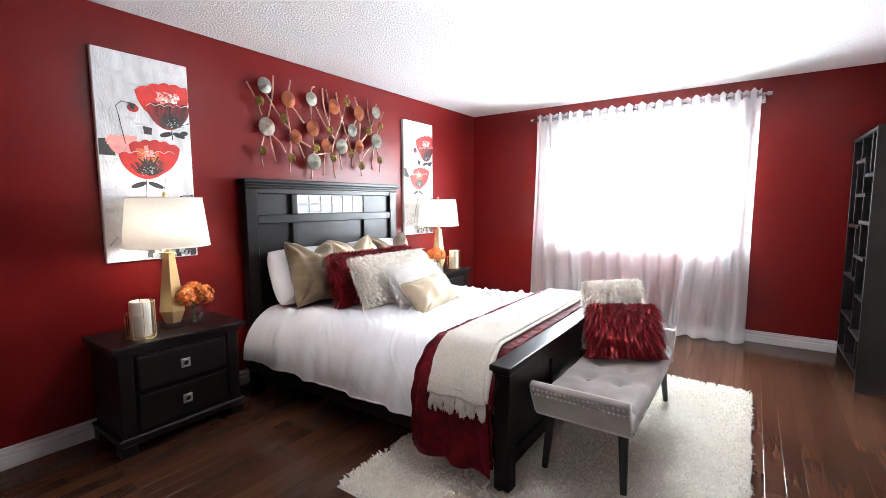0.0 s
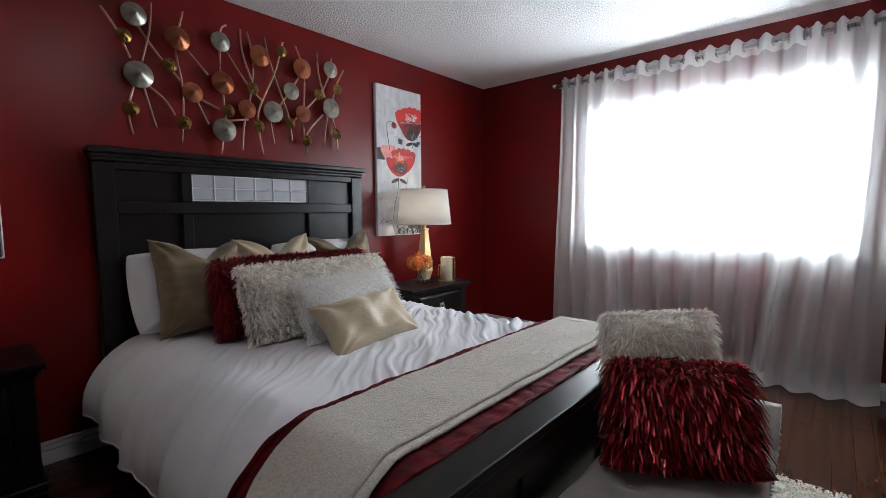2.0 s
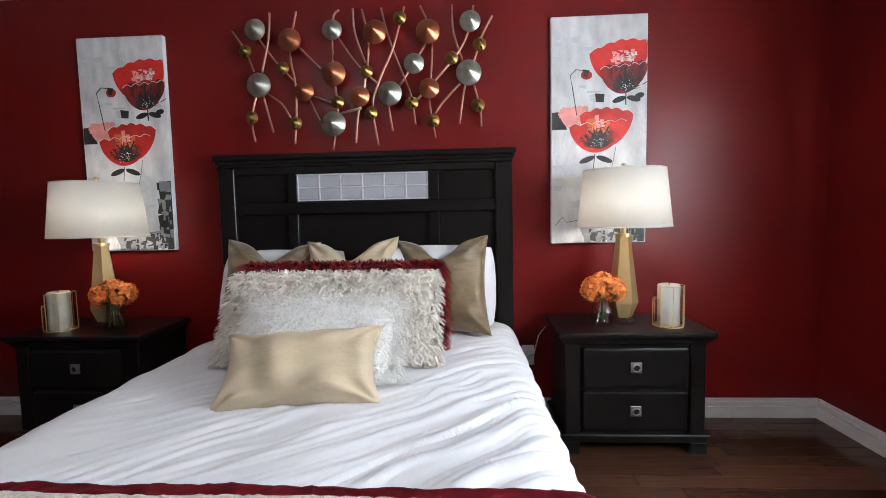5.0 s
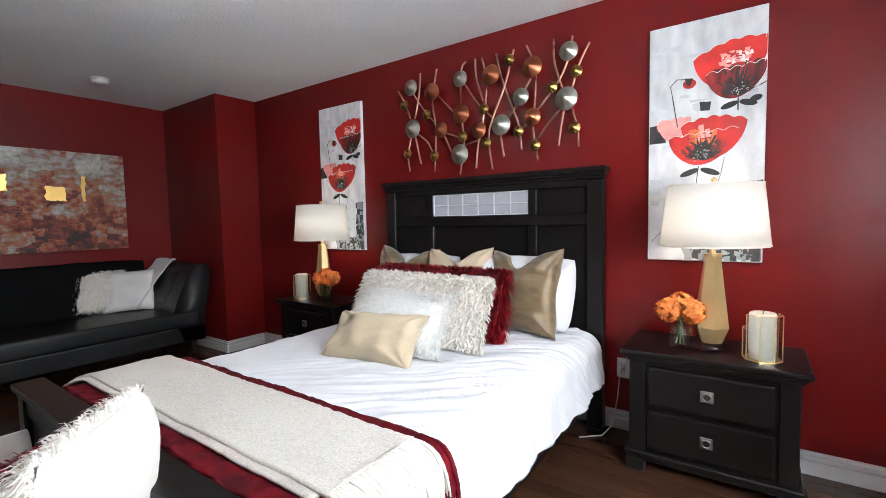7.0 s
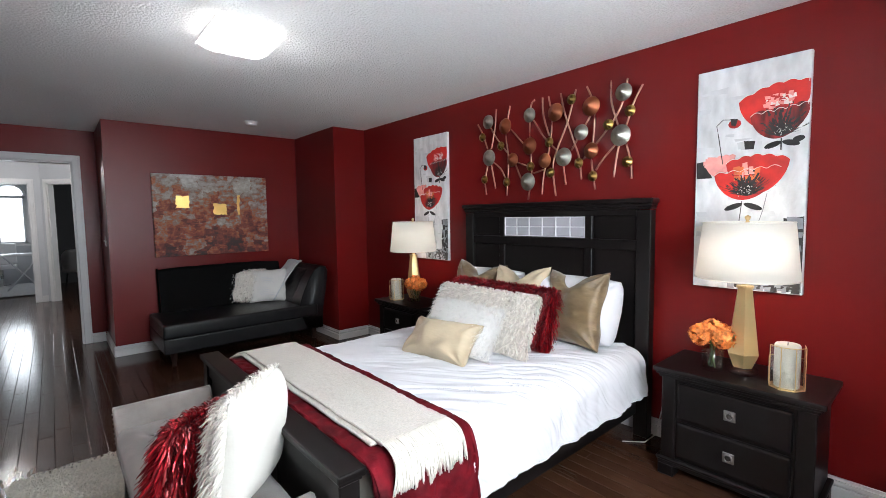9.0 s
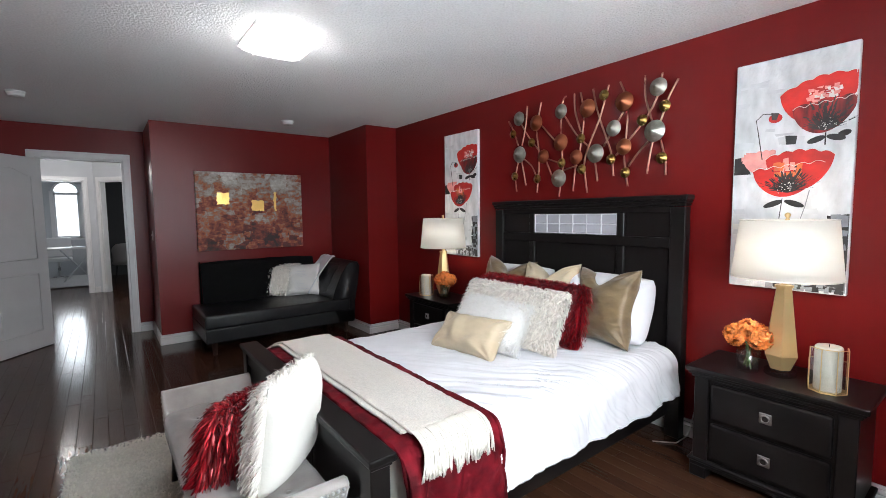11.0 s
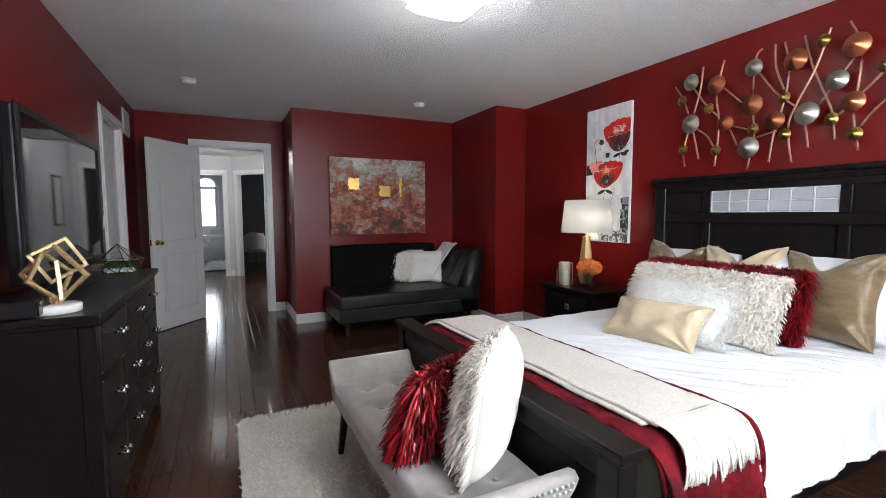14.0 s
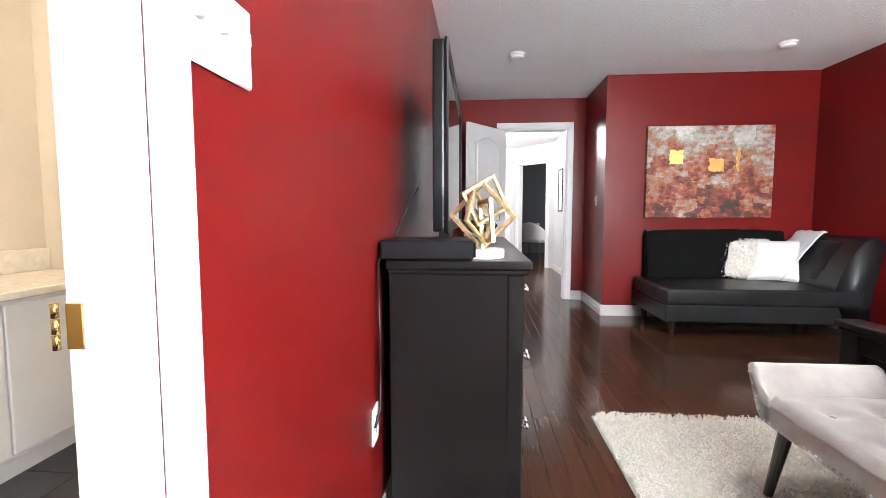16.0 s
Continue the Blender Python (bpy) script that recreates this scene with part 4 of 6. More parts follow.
for rows, material in ((SIL, SILVER), (COP, COPPER), ([(y, z, 0.036) for y, z in GOL], OLIVE)):
    for y, z, r in rows:
        bm = lathe(B(), [(r * 0.93, -0.004), (r, 0.0), (r * 0.96, 0.005), (r * 0.5, 0.006 + r * 0.27), (0.002, 0.008 + r * 0.55)], 36)
        part("cone", bm, material, art, m=pose(-2.955 + rng.uniform(0, 0.02), y, z, 0, 90, 0))
RODS1 = [((1.766, 2.198), (1.829, 2.098), (1.877, 1.979)), ((1.871, 2.232), (1.914, 2.153), (2.003, 2.026), (2.107, 1.912)), ((1.983, 2.285), (1.968, 2.138), (1.925, 1.971)), ((2.132, 2.285), (2.088, 2.081), (2.11, 1.905), (2.111, 1.767), (2.094, 1.576)), ((2.136, 2.099), (2.253, 1.978)), ((2.367, 2.285), (2.331, 2.238), (2.322, 2.02), (2.335, 1.838), (2.341, 1.753), (2.307, 1.536)), ((2.36, 2.135), (2.462, 1.989), (2.572, 1.882)), ((2.444, 2.285), (2.452, 2.156), (2.503, 2.001)), ((2.49, 2.285), (2.523, 2.102), (2.492, 1.878), (2.453, 1.73), (2.434, 1.572))]
RODS2 = [((2.597, 2.285), (2.621, 2.175), (2.658, 2.059), (2.713, 1.915), (2.75, 1.811), (2.769, 1.661)), ((2.723, 2.285), (2.695, 2.191), (2.651, 2.059), (2.573, 1.895), (2.535, 1.766), (2.562, 1.555)), ((2.809, 2.285), (2.868, 2.126), (2.859, 1.91), (2.849, 1.782), (2.878, 1.585)), ((2.833, 2.087), (2.685, 1.871)), ((2.98, 2.285), (2.985, 2.147), (3.031, 1.993)), ((3.094, 2.274), (3.066, 2.143), (3.006, 2.032), (2.885, 1.896), (2.783, 1.797)), ((3.193, 2.215), (3.137, 2.115), (3.097, 1.997), (3.042, 1.852), (3.01, 1.657))]
RODS3 = [((3.016, 1.872), (2.929, 1.785), (2.877, 1.716)), ((3.091, 1.863), (3.123, 1.734), (3.128, 1.64)), ((1.884, 1.841), (1.853, 1.71), (1.867, 1.596)), ((1.926, 1.846), (1.974, 1.642)), ((1.947, 1.858), (2.026, 1.796), (2.071, 1.722)), ((2.206, 1.832), (2.306, 1.794)), ((2.185, 1.817), (2.241, 1.697)), ((2.358, 1.735), (2.474, 1.758)), ((2.62, 1.776), (2.642, 1.632))]


def through_points(pts, steps=6):
    """A smooth line through a few places on the wall, as (y, z)."""
    out = []
    for k in range(len(pts) - 1):
        p0, p1, p2, p3 = (Vector(pts[max(0, min(len(pts) - 1, k + d))]) for d in (-1, 0, 1, 2))
        for i in range(steps):
            t = i / steps
            out.append(0.5 * (2 * p1 + (p2 - p0) * t + (2 * p0 - 5 * p1 + 4 * p2 - p3) * t * t + (3 * p1 - p0 - 3 * p2 + p3) * t ** 3))
    return out + [Vector(pts[-1])]


for k, pts in enumerate(RODS1 + RODS2 + RODS3):
    bm = B()
    wire(bm, [(-2.966 + 0.003 * (k % 4), y, z) for y, z in through_points(pts)], 0.0062, 6)
    part("rod", bm, ROD, art, smooth=True)
for y, z in ((1.906, 1.90), (2.329, 1.945), (2.634, 1.829), (3.064, 1.92), (2.849, 2.145), (2.094, 2.129)):
    part("wall_spacer", tube(B(), (-3.0, y, z), (-2.955, y, z), 0.004, n=6), ROD, art)

# ---- poppy canvases ----
CANVAS = mat("pale_grey_painted_canvas", (0.7, 0.705, 0.715), 0.75, vary=0.2, scale=6, bump=0.4, bscale=40, stretch=(1, 2.2, 1))
PAINTS = {
    "red": mat("poppy_red_paint", (0.47, 0.016, 0.011), 0.6, vary=0.35, scale=9, bump=0.3, bscale=40),
    "deep": mat("deep_red_paint", (0.2, 0.01, 0.009), 0.6, vary=0.95, scale=7, stretch=(1, 3.5, 0.9), bump=0.3, bscale=40),
    "pink": mat("pale_pink_paint", (0.72, 0.3, 0.27), 0.65, vary=0.3, scale=14, bump=0.3, bscale=40),
    "orange": mat("orange_paint", (0.62, 0.14, 0.04), 0.6, vary=0.3, scale=14, bump=0.3),
    "black": mat("charcoal_paint", (0.022, 0.02, 0.02), 0.6, vary=0.8, scale=14, bump=0.3),
    "grey": mat("mid_grey_paint", (0.25, 0.26, 0.28), 0.7, vary=0.4, scale=9, bump=0.3),
    "wash": mat("pale_wash_paint", (0.65, 0.655, 0.67), 0.75, vary=0.15, scale=9, bump=0.3),
    "white": mat("white_paint_stroke", (0.75, 0.73, 0.7), 0.6, vary=0.1, scale=9, bump=0.3),
}
CW, CH, CT = 0.507, 1.205, 0.03


def stroke(parent, name, pts, key, lift):
    """One painted shape, a slab half a millimetre thick on the canvas face; pts are shares of width and height."""
    bm = B()
    f = bm.faces.new([bm.verts.new((CT + lift, (u - 0.5) * CW, v * CH)) for u, v in pts])
    e = bmesh.ops.extrude_face_region(bm, geom=[f])
    bmesh.ops.translate(bm, verts=[v for v in e["geom"] if isinstance(v, bmesh.types.BMVert)], vec=(0.0005, 0, 0))
    bmesh.ops.triangulate(bm, faces=bm.faces)
    return part(name, bm, PAINTS[key], parent)


def line(parent, pts, key, lift, r):
    bm = B()
    wire(bm, [(CT + lift, (u - 0.5) * CW, v * CH) for u, v in pts], r, 5)
    return part("brush_line", bm, PAINTS[key], parent)


def cup(cu, cv, w, h, lobes, amp, tilt=0.0, low=0.0, keep=1.0):
    """Outline of a poppy bowl: scalloped rim above, round below."""
    out = []
    for k in range(33):
        t = k / 32
        out.append((cu - w / 2 + w * t, cv + tilt * (t - 0.5) + amp * abs(math.sin(math.pi * lobes * t)) + low * math.sin(math.pi * t)))
    for k in range(1, 24):
        a = math.pi * k / 24
        out.append((cu + w / 2 * math.cos(a) * (1 - 0.25 * math.sin(a)), cv - h * math.sin(a) ** 0.8 + tilt / 2 * math.cos(a)))
    return [(min(u, keep), v) for u, v in out]


def flakes(parent, name, quads, key):
    vs, fs = [], []
    for q in quads:
        fs.append(tuple(range(len(vs), len(vs) + 4)))
        vs.extend(q)
    me = bpy.data.meshes.new(name)
    me.from_pydata(vs, [], fs)
    me.materials.append(PAINTS[key])
    ob = tagged(new(name, me), kind="stuff")
    ob.parent = parent


def dabs(parent, name, count, us, vs, ws, hs, keys, lift, seed):
    """Loose rectangular palette-knife dabs over a patch of the canvas."""
    r = random.Random(seed)
    quads = {}
    for k in range(count):
        u, v = r.uniform(*us), r.uniform(*vs)
        w, h = r.uniform(*ws) / 2, r.uniform(*hs) / 2
        x = CT + 0.0006 + lift + 0.00003 * k
        q = [(x, (min(max(u + a * w + r.gauss(0, 0.006), 0.005), 0.99) - 0.5) * CW, max(v + b * h + r.gauss(0, 0.0025), 0.004) * CH) for a, b in ((-1, -1), (1, -1), (1, 1), (-1, 1))]
        quads.setdefault(keys[k % len(keys)], []).append(q)
    for key, found in quads.items():
        flakes(parent, name, found, key)


def heart(parent, cu, cv, w, h, seed):
    """Dark dry-brush strokes that fan up from the foot of a flower."""
    r = random.Random(seed)
    quads = []
    for k in range(420):
        a = r.uniform(-1.4, 1.4)
        d0 = abs(r.gauss(0, 0.5))
        d1 = d0 + r.uniform(0.1, 0.35)
        sx, sz = math.sin(a) * w * 0.62 * CW, math.cos(a) * h * CH
        y0, z0 = (cu - 0.5) * CW, cv * CH
        t = r.uniform(0.0015, 0.0065)
        x = CT + 0.0031 + 0.000002 * k
        quads.append([(x, y0 + sx * d0 - t, z0 + sz * d0), (x, y0 + sx * d0 + t, z0 + sz * d0), (x, y0 + sx * d1 + t * 0.5, z0 + sz * d1), (x, y0 + sx * d1 - t * 0.6, z0 + sz * d1)])
    flakes(parent, "heart_dabs", quads, "black")


def canvas(m):
    ob = thing("canvas_painting", "tall canvas painting of two red poppies on pale grey", "painting", m, "poppy canvases")
    part("canvas", box(B(), (0.0, -CW / 2, 0), (CT, CW / 2, CH), 0.003), CANVAS, ob)
    stroke(ob, "shade_patch", [(0.02, 0.30), (0.5, 0.31), (0.46, 0.24), (0.02, 0.26)], "white", 0.0)
    stroke(ob, "shade_patch", [(0.84, 0.32), (0.99, 0.33), (0.99, 0.06), (0.88, 0.08)], "black", 0.0001)
    stroke(ob, "shade_patch", [(0.3, 0.07), (0.99, 0.1), (0.99, 0.01), (0.36, 0.012)], "grey", 0.0003)
    stroke(ob, "shade_patch", [(0.6, 0.09), (0.98, 0.06), (0.98, 0.02), (0.62, 0.02)], "black", 0.0006)
    stroke(ob, "shade_patch", [(0.01, 0.585), (0.1, 0.59), (0.17, 0.51), (0.01, 0.51)], "black", 0.0002)
    stroke(ob, "shade_patch", [(0.46, 0.665), (0.56, 0.66), (0.55, 0.625), (0.47, 0.627)], "black", 0.0002)
    stroke(ob, "back_petal", cup(0.72, 0.855, 0.64, 0.15, 5, 0.009, 0.04, 0.03, keep=0.995), "red", 0.0006)
    dabs(ob, "petal_dabs", 40, (0.62, 0.88), (0.795, 0.845), (0.02, 0.06), (0.006, 0.016), ("pink", "white", "pink", "red"), 0.0012, 3)
    stroke(ob, "front_petal", cup(0.76, 0.775, 0.5, 0.115, 3, 0.018, 0.02, keep=0.995), "deep", 0.0018)
    stroke(ob, "side_petal", cup(0.24, 0.595, 0.3, 0.08, 5, 0.006, 0.02, 0.01), "pink", 0.0006)
    stroke(ob, "back_petal", cup(0.58, 0.57, 0.56, 0.14, 5, 0.01, 0, 0.025), "red", 0.0012)
    stroke(ob, "front_petal", cup(0.49, 0.53, 0.6, 0.125, 5, 0.012, 0.02), "red", 0.0018)
    dabs(ob, "petal_dabs", 20, (0.4, 0.6), (0.49, 0.555), (0.03, 0.07), (0.015, 0.035), ("orange", "pink", "orange"), 0.0024, 4)
    dabs(ob, "petal_dabs", 16, (0.1, 0.36), (0.555, 0.595), (0.04, 0.08), (0.012, 0.025), ("pink",), 0.0014, 5)
    heart(ob, 0.5, 0.422, 0.3, 0.085, 6)
    heart(ob, 0.78, 0.668, 0.25, 0.09, 7)
    dabs(ob, "ink_dabs", 46, (0.84, 0.97), (0.03, 0.32), (0.02, 0.07), (0.015, 0.05), ("black", "grey", "black", "grey"), 0.001, 9)
    dabs(ob, "ink_dabs", 60, (0.36, 0.95), (0.008, 0.075), (0.02, 0.08), (0.008, 0.03), ("grey", "black", "grey"), 0.0012, 10)
    dabs(ob, "wash_dabs", 30, (0.05, 0.9), (0.1, 0.97), (0.06, 0.2), (0.01, 0.03), ("wash",), -0.0005, 12)
    r = random.Random(8)
    bm = B()
    for cu, cv, s in ((0.49, 0.445, 0.1), (0.79, 0.69, 0.08)):
        for _ in range(26):
            bmesh.ops.create_icosphere(bm, subdivisions=1, radius=r.uniform(0.0016, 0.0034), matrix=Matrix.Translation((CT + 0.004, (cu + r.gauss(0, s * 0.5) - 0.5) * CW, (cv + r.gauss(0, 0.013)) * CH)))
    tagged(part("seed_dots", bm, PAINTS["white"], ob), kind="stuff")
    for rim in (cup(0.76, 0.775, 0.5, 0.115, 5, 0.012, 0.02, keep=0.985), cup(0.72, 0.855, 0.64, 0.15, 5, 0.009, 0.04, 0.03, keep=0.985), cup(0.49, 0.53, 0.6, 0.125, 5, 0.012, 0.02), cup(0.58, 0.57, 0.56, 0.14, 5, 0.01, 0, 0.025)):
        line(ob, rim[:33], "white", 0.0026, 0.0016)
    line(ob, [(0.27, 0.57), (0.22, 0.70), (0.2, 0.745), (0.26, 0.77), (0.34, 0.765)], "black", 0.0028, 0.0022)
    line(ob, [(0.78, 0.66), (0.78, 0.61)], "black", 0.001, 0.003)
    line(ob, [(0.46, 0.40), (0.44, 0.31), (0.36, 0.2), (0.32, 0.1)], "black", 0.001, 0.002)
    line(ob, [(0.68, 0.43), (0.65, 0.36), (0.58, 0.25)], "grey", 0.001, 0.002)
    line(ob, [(0.04, 0.08), (0.12, 0.12), (0.16, 0.095), (0.3, 0.105)], "black", 0.0008, 0.0015)
    stroke(ob, "bud", [(0.37 + 0.06 * math.cos(k * 0.5236), 0.745 + 0.02 * math.sin(k * 0.5236)) for k in range(12)], "red", 0.002)
    stroke(ob, "bud_cap", [(0.33, 0.77), (0.4, 0.765), (0.38, 0.735), (0.34, 0.74)], "black", 0.0028)
    for cu, cv, a, s in ((0.38, 0.375, 0.35, 0.09), (0.56, 0.375, -0.35, 0.09), (0.71, 0.635, 0.3, 0.075), (0.86, 0.637, -0.25, 0.075), (0.92, 0.65, 0.2, 0.05)):
        stroke(ob, "leaf", [(cu + s * math.cos(t) * math.cos(a) - 0.022 * math.sin(t) * math.sin(a), cv + 0.42 * (s * math.cos(t) * math.sin(a) + 0.03 * math.sin(t) * math.cos(a))) for t in [k * 0.5236 for k in range(12)]], "black", 0.001)
    return ob


cv = canvas(pose(XW, 3.757, 0.995))
copy_thing(cv, pose(XW, 1.106, 0.995))

# ---- sheer curtains ----
STEEL = mat("brushed_steel", (0.5, 0.5, 0.5), 0.28, 1.0, vary=0.08)
rod = thing("curtain_rod", "brushed steel curtain rod with end caps and wall brackets", "curtain rod")
part("pole", tube(B(), (-2.12, 4.865, 2.283), (0.09, 4.865, 2.283), 0.0125, n=16), STEEL, rod, smooth=True)
for x, s in ((-2.12, -1), (0.09, 1)):
    part("end_cap", tube(B(), (x, 4.865, 2.283), (x + s * 0.035, 4.865, 2.283), 0.019, 0.017, 16), STEEL, rod)
for x in (-2.09, 0.06):
    bm = B()
    box(bm, (x - 0.008, 4.86, 2.255), (x + 0.008, YN, 2.27), 0.002)
    box(bm, (x - 0.02, YN - 0.008, 2.22), (x + 0.02, YN, 2.31), 0.003)
    part("bracket", bm, STEEL, rod)
SHEER = cloth_through("white_sheer_voile", (0.96, 0.96, 0.96), 0.48, 0.52, 500)
DENSE = cloth_through("white_curtain_linen", (0.96, 0.96, 0.96), 0.14, 0.6, 500)


def curtain(label, x0, x1, b0, b1, waves, material, y=4.865, amp=0.032, seed=0.0, puddle=0.05):
    """A grommet-top panel; x0..x1 at the rod, b0..b1 at the floor."""
    ob = thing("curtain", label, "curtain", None, "window curtains")
    bm = B()

    def fn(u, v):
        z = 2.33 * (1 - v)
        k = min(1.0, v * 1.05)
        f = u + 0.03 * k * noise.noise(Vector((u * 5 + seed, v * 1.5, 1)))
        x = (x0 + (x1 - x0) * f) * (1 - k ** 1.6) + (b0 + (b1 - b0) * f) * k ** 1.6
        a = amp * (1 + 0.35 * k) * math.cos(2 * math.pi * waves * u + 1.6 * k * noise.noise(Vector((u * 3 + seed, v * 2, 5))))
        a += 0.02 * k * noise.noise(Vector((u * 7 + seed, v * 2.4, 9)))
        z += 0.012 * math.cos(4 * math.pi * waves * u) * (1 - v) ** 6
        out = 0.0
        if z < puddle:
            out = (puddle - z) * (0.9 + 0.9 * noise.noise(Vector((u * 9 + seed, 3, 0))))
            z = max(0.006, z * 0.8 + 0.012 * abs(noise.noise(Vector((u * 14 + seed, 8, 0)))))
        return (x, y + min(a, 0.075) - out, z)
    sheet(bm, fn, int(waves * 14), 70)
    part("cloth", bm, material, ob, smooth=True)
    bm = B()
    sheet(bm, lambda u, v: tuple(Vector(fn(u, v * 0.045)) + Vector((0, -0.004, 0))), int(waves * 14), 4)
    part("header_band", bm, DENSE, ob, "doubled header with steel grommets", True)
    for k in range(int(waves * 2)):
        u = (k + 0.5) / (waves * 2)
        x = x0 + (x1 - x0) * u
        bm = B()
        wire(bm, [(x + 0.004 * math.cos(t), 4.865 + 0.026 * math.cos(t), 2.283 + 0.026 * math.sin(t)) for t in [i * math.pi / 8 for i in range(17)]], 0.0065, 6)
        part("grommet", bm, STEEL, ob, smooth=True)
    return ob


curtain("gathered white curtain panel hanging to the floor", -2.09, -1.62, -2.17, -1.5, 4, DENSE, seed=1.0, puddle=0.09)
curtain("sheer white voile curtain panel over the window", -1.66, -0.98, -1.56, -0.98, 4, SHEER, seed=4.0, amp=0.038)
curtain("sheer white voile curtain panel over the window", -1.02, -0.38, -1.03, -0.46, 4, SHEER, seed=7.0, amp=0.038)
curtain("gathered white curtain panel hanging to the floor", -0.42, 0.05, -0.62, 0.03, 4, DENSE, seed=12.0, puddle=0.09)

# ---- ceiling fixtures ----
cl = thing("ceiling_light", "square frosted glass flush ceiling light, switched on", "ceiling light")
part("base", box(B(), (-1.165, 1.695, 2.405), (-0.835, 2.025, H), 0.005), WHITE, cl)
bm = B()
sheet(bm, lambda u, v: (-1.0 + (u - 0.5) * 0.36, 1.86 + (v - 0.5) * 0.36, 2.4 - 0.05 * ((1 - (2 * u - 1) ** 4) * (1 - (2 * v - 1) ** 4)) ** 0.5 - 0.004), 16, 16)
gl = part("diffuser", bm, glow("frosted_lamp_glass", (1.0, 0.98, 0.95), 7.0), cl, "glowing frosted glass", True)
soft_solid(gl, 0.005)
gl.visible_shadow = False
for x in (-1.1, -0.9):
    part("clip", tube(B(), (x, 1.69, 2.36), (x, 1.69, 2.4), 0.006), STEEL, cl)
part("finial", tube(B(), (-1.0, 1.86, 2.335), (-1.0, 1.86, 2.35), 0.006), STEEL, cl)


def detector(m, label):
    ob = thing("smoke_detector", label, "detector", m, "ceiling detectors")
    part("base", lathe(B(), [(0.065, -0.012), (0.067, -0.004), (0.067, 0)], 28), WHITE, ob, smooth=True)
    part("cover", lathe(B(), [(0.001, -0.042), (0.045, -0.042), (0.055, -0.036), (0.059, -0.012)], 28), WHITE, ob, smooth=True)
    part("button", lathe(B(), [(0.001, -0.046), (0.012, -0.045), (0.013, -0.041)], 14), GREYWALL, ob)
    return ob


detector(pose(0.36, -0.52, H), "round white smoke detector on the ceiling")
detector(pose(-1.81, -0.44, H), "round white smoke detector on the ceiling")

# ---- bench and rug at the foot of the bed ----
SUEDE = mat("taupe_velvet", (0.33, 0.3, 0.28), 0.75, vary=0.18, scale=9, bump=0.12, bscale=150, sheen=0.6, spec=0.2)
BX0, BX1, BY0, BY1 = -0.775, -0.335, 1.86, 3.03
bench = thing("bench", "grey velvet tufted bench with flared ends and nailhead trim", "bench")


def seat_fn(u, v):
    x, y = BX0 + (BX1 - BX0) * u, BY0 + (BY1 - BY0) * v
    e = min(u, 1 - u) * (BX1 - BX0)
    z = 0.405 - 0.03 * max(0, 1 - e / 0.03) ** 2 + 0.006 * noise.noise(Vector((x * 9, y * 9, 2)))
    for i in range(2):
        for j in range(5):
            d = math.hypot(x - (BX0 + 0.14 + 0.16 * i), y - (BY0 + 0.13 + 0.227 * j))
            z -= 0.024 * math.exp(-(d / 0.045) ** 2)
    return (x, y, z)


bm = B()
sheet(bm, seat_fn, 44, 110)
part("seat", bm, SUEDE, bench, smooth=True)
part("seat_base", box(B(), (BX0, BY0, 0.3), (BX1, BY1, 0.378), 0.012, seg=2), SUEDE, bench)
for i in range(2):
    for j in range(5):
        part("button", lathe(B(), [(0.011, 0), (0.009, 0.005), (0.001, 0.007)], 12, at=(BX0 + 0.14 + 0.16 * i, BY0 + 0.13 + 0.227 * j, 0.38)), SUEDE, bench, smooth=True)
for s, y in ((-1, BY0), (1, BY1)):
    bm = B()
    prof = [(0.0, 0.3), (-0.03, 0.33), (-0.085, 0.44), (-0.098, 0.475), (-0.08, 0.492), (-0.05, 0.485), (-0.02, 0.43), (0.03, 0.4), (0.04, 0.33), (0.0, 0.3)]
    rows = [[bm.verts.new((x, y - s * d, z)) for d, z in prof[:-1]] for x in (BX0, BX0 + 0.012, BX1 - 0.012, BX1)]
    for a, b in zip(rows, rows[1:]):
        for k in range(9):
            bm.faces.new((a[k], a[(k + 1) % 9], b[(k + 1) % 9], b[k]))
    bm.faces.new(rows[0])
    bm.faces.new(rows[-1][::-1])
    arm = part("flared_end", bm, SUEDE, bench, smooth=True)
    bm = B()
    for row in (0, 1):
        for k in range(20):
            f = 0.02 + 0.4 * k / 19
            bmesh.ops.create_icosphere(bm, subdivisions=1, radius=0.0085, matrix=Matrix.Translation((BX0 + f, y + s * (0.094 - 0.012 * row), 0.462 - 0.026 * row)))
    for x in (BX1 + 0.001, BX0 - 0.001):
        for k in range(7):
            bmesh.ops.create_icosphere(bm, subdivisions=1, radius=0.0055, matrix=Matrix.Translation((x, y + s * (0.085 - 0.012 * k), 0.455 - 0.02 * k)))
    part("nailheads", bm, STEEL, arm, "polished nailhead studs", True)
for x in (BX1 + 0.001,):
    bm = B()
    for k in range(48):
        bmesh.ops.create_icosphere(bm, subdivisions=1, radius=0.0055, matrix=Matrix.Translation((x, BY0 + 0.02 + (BY1 - BY0 - 0.04) * k / 47, 0.315)))
    part("nailhead_row", bm, STEEL, bench, smooth=True)
LEGM = mat("black_lacquered_wood", (0.012, 0.011, 0.011), 0.35, vary=0.2)
for x, dx in ((BX0 + 0.05, -0.01), (BX1 - 0.05, 0.02)):
    for y, dy in ((BY0 + 0.06, -0.05), (BY1 - 0.06, 0.05)):
        part("leg", tube(B(), (x + dx, y + dy, 0.03), (x, y, 0.305), 0.015, 0.024, 10), LEGM, bench)
rng = random.Random(21)
wb = pillow("square ivory cushion with ribbon shag front on the bench", 0.38, 0.42, 0.18, IVORY, pose(-0.65, 2.79, 0.405, 0, -8, -45), "", "cushion", pinch=0.05, seed=31.0)
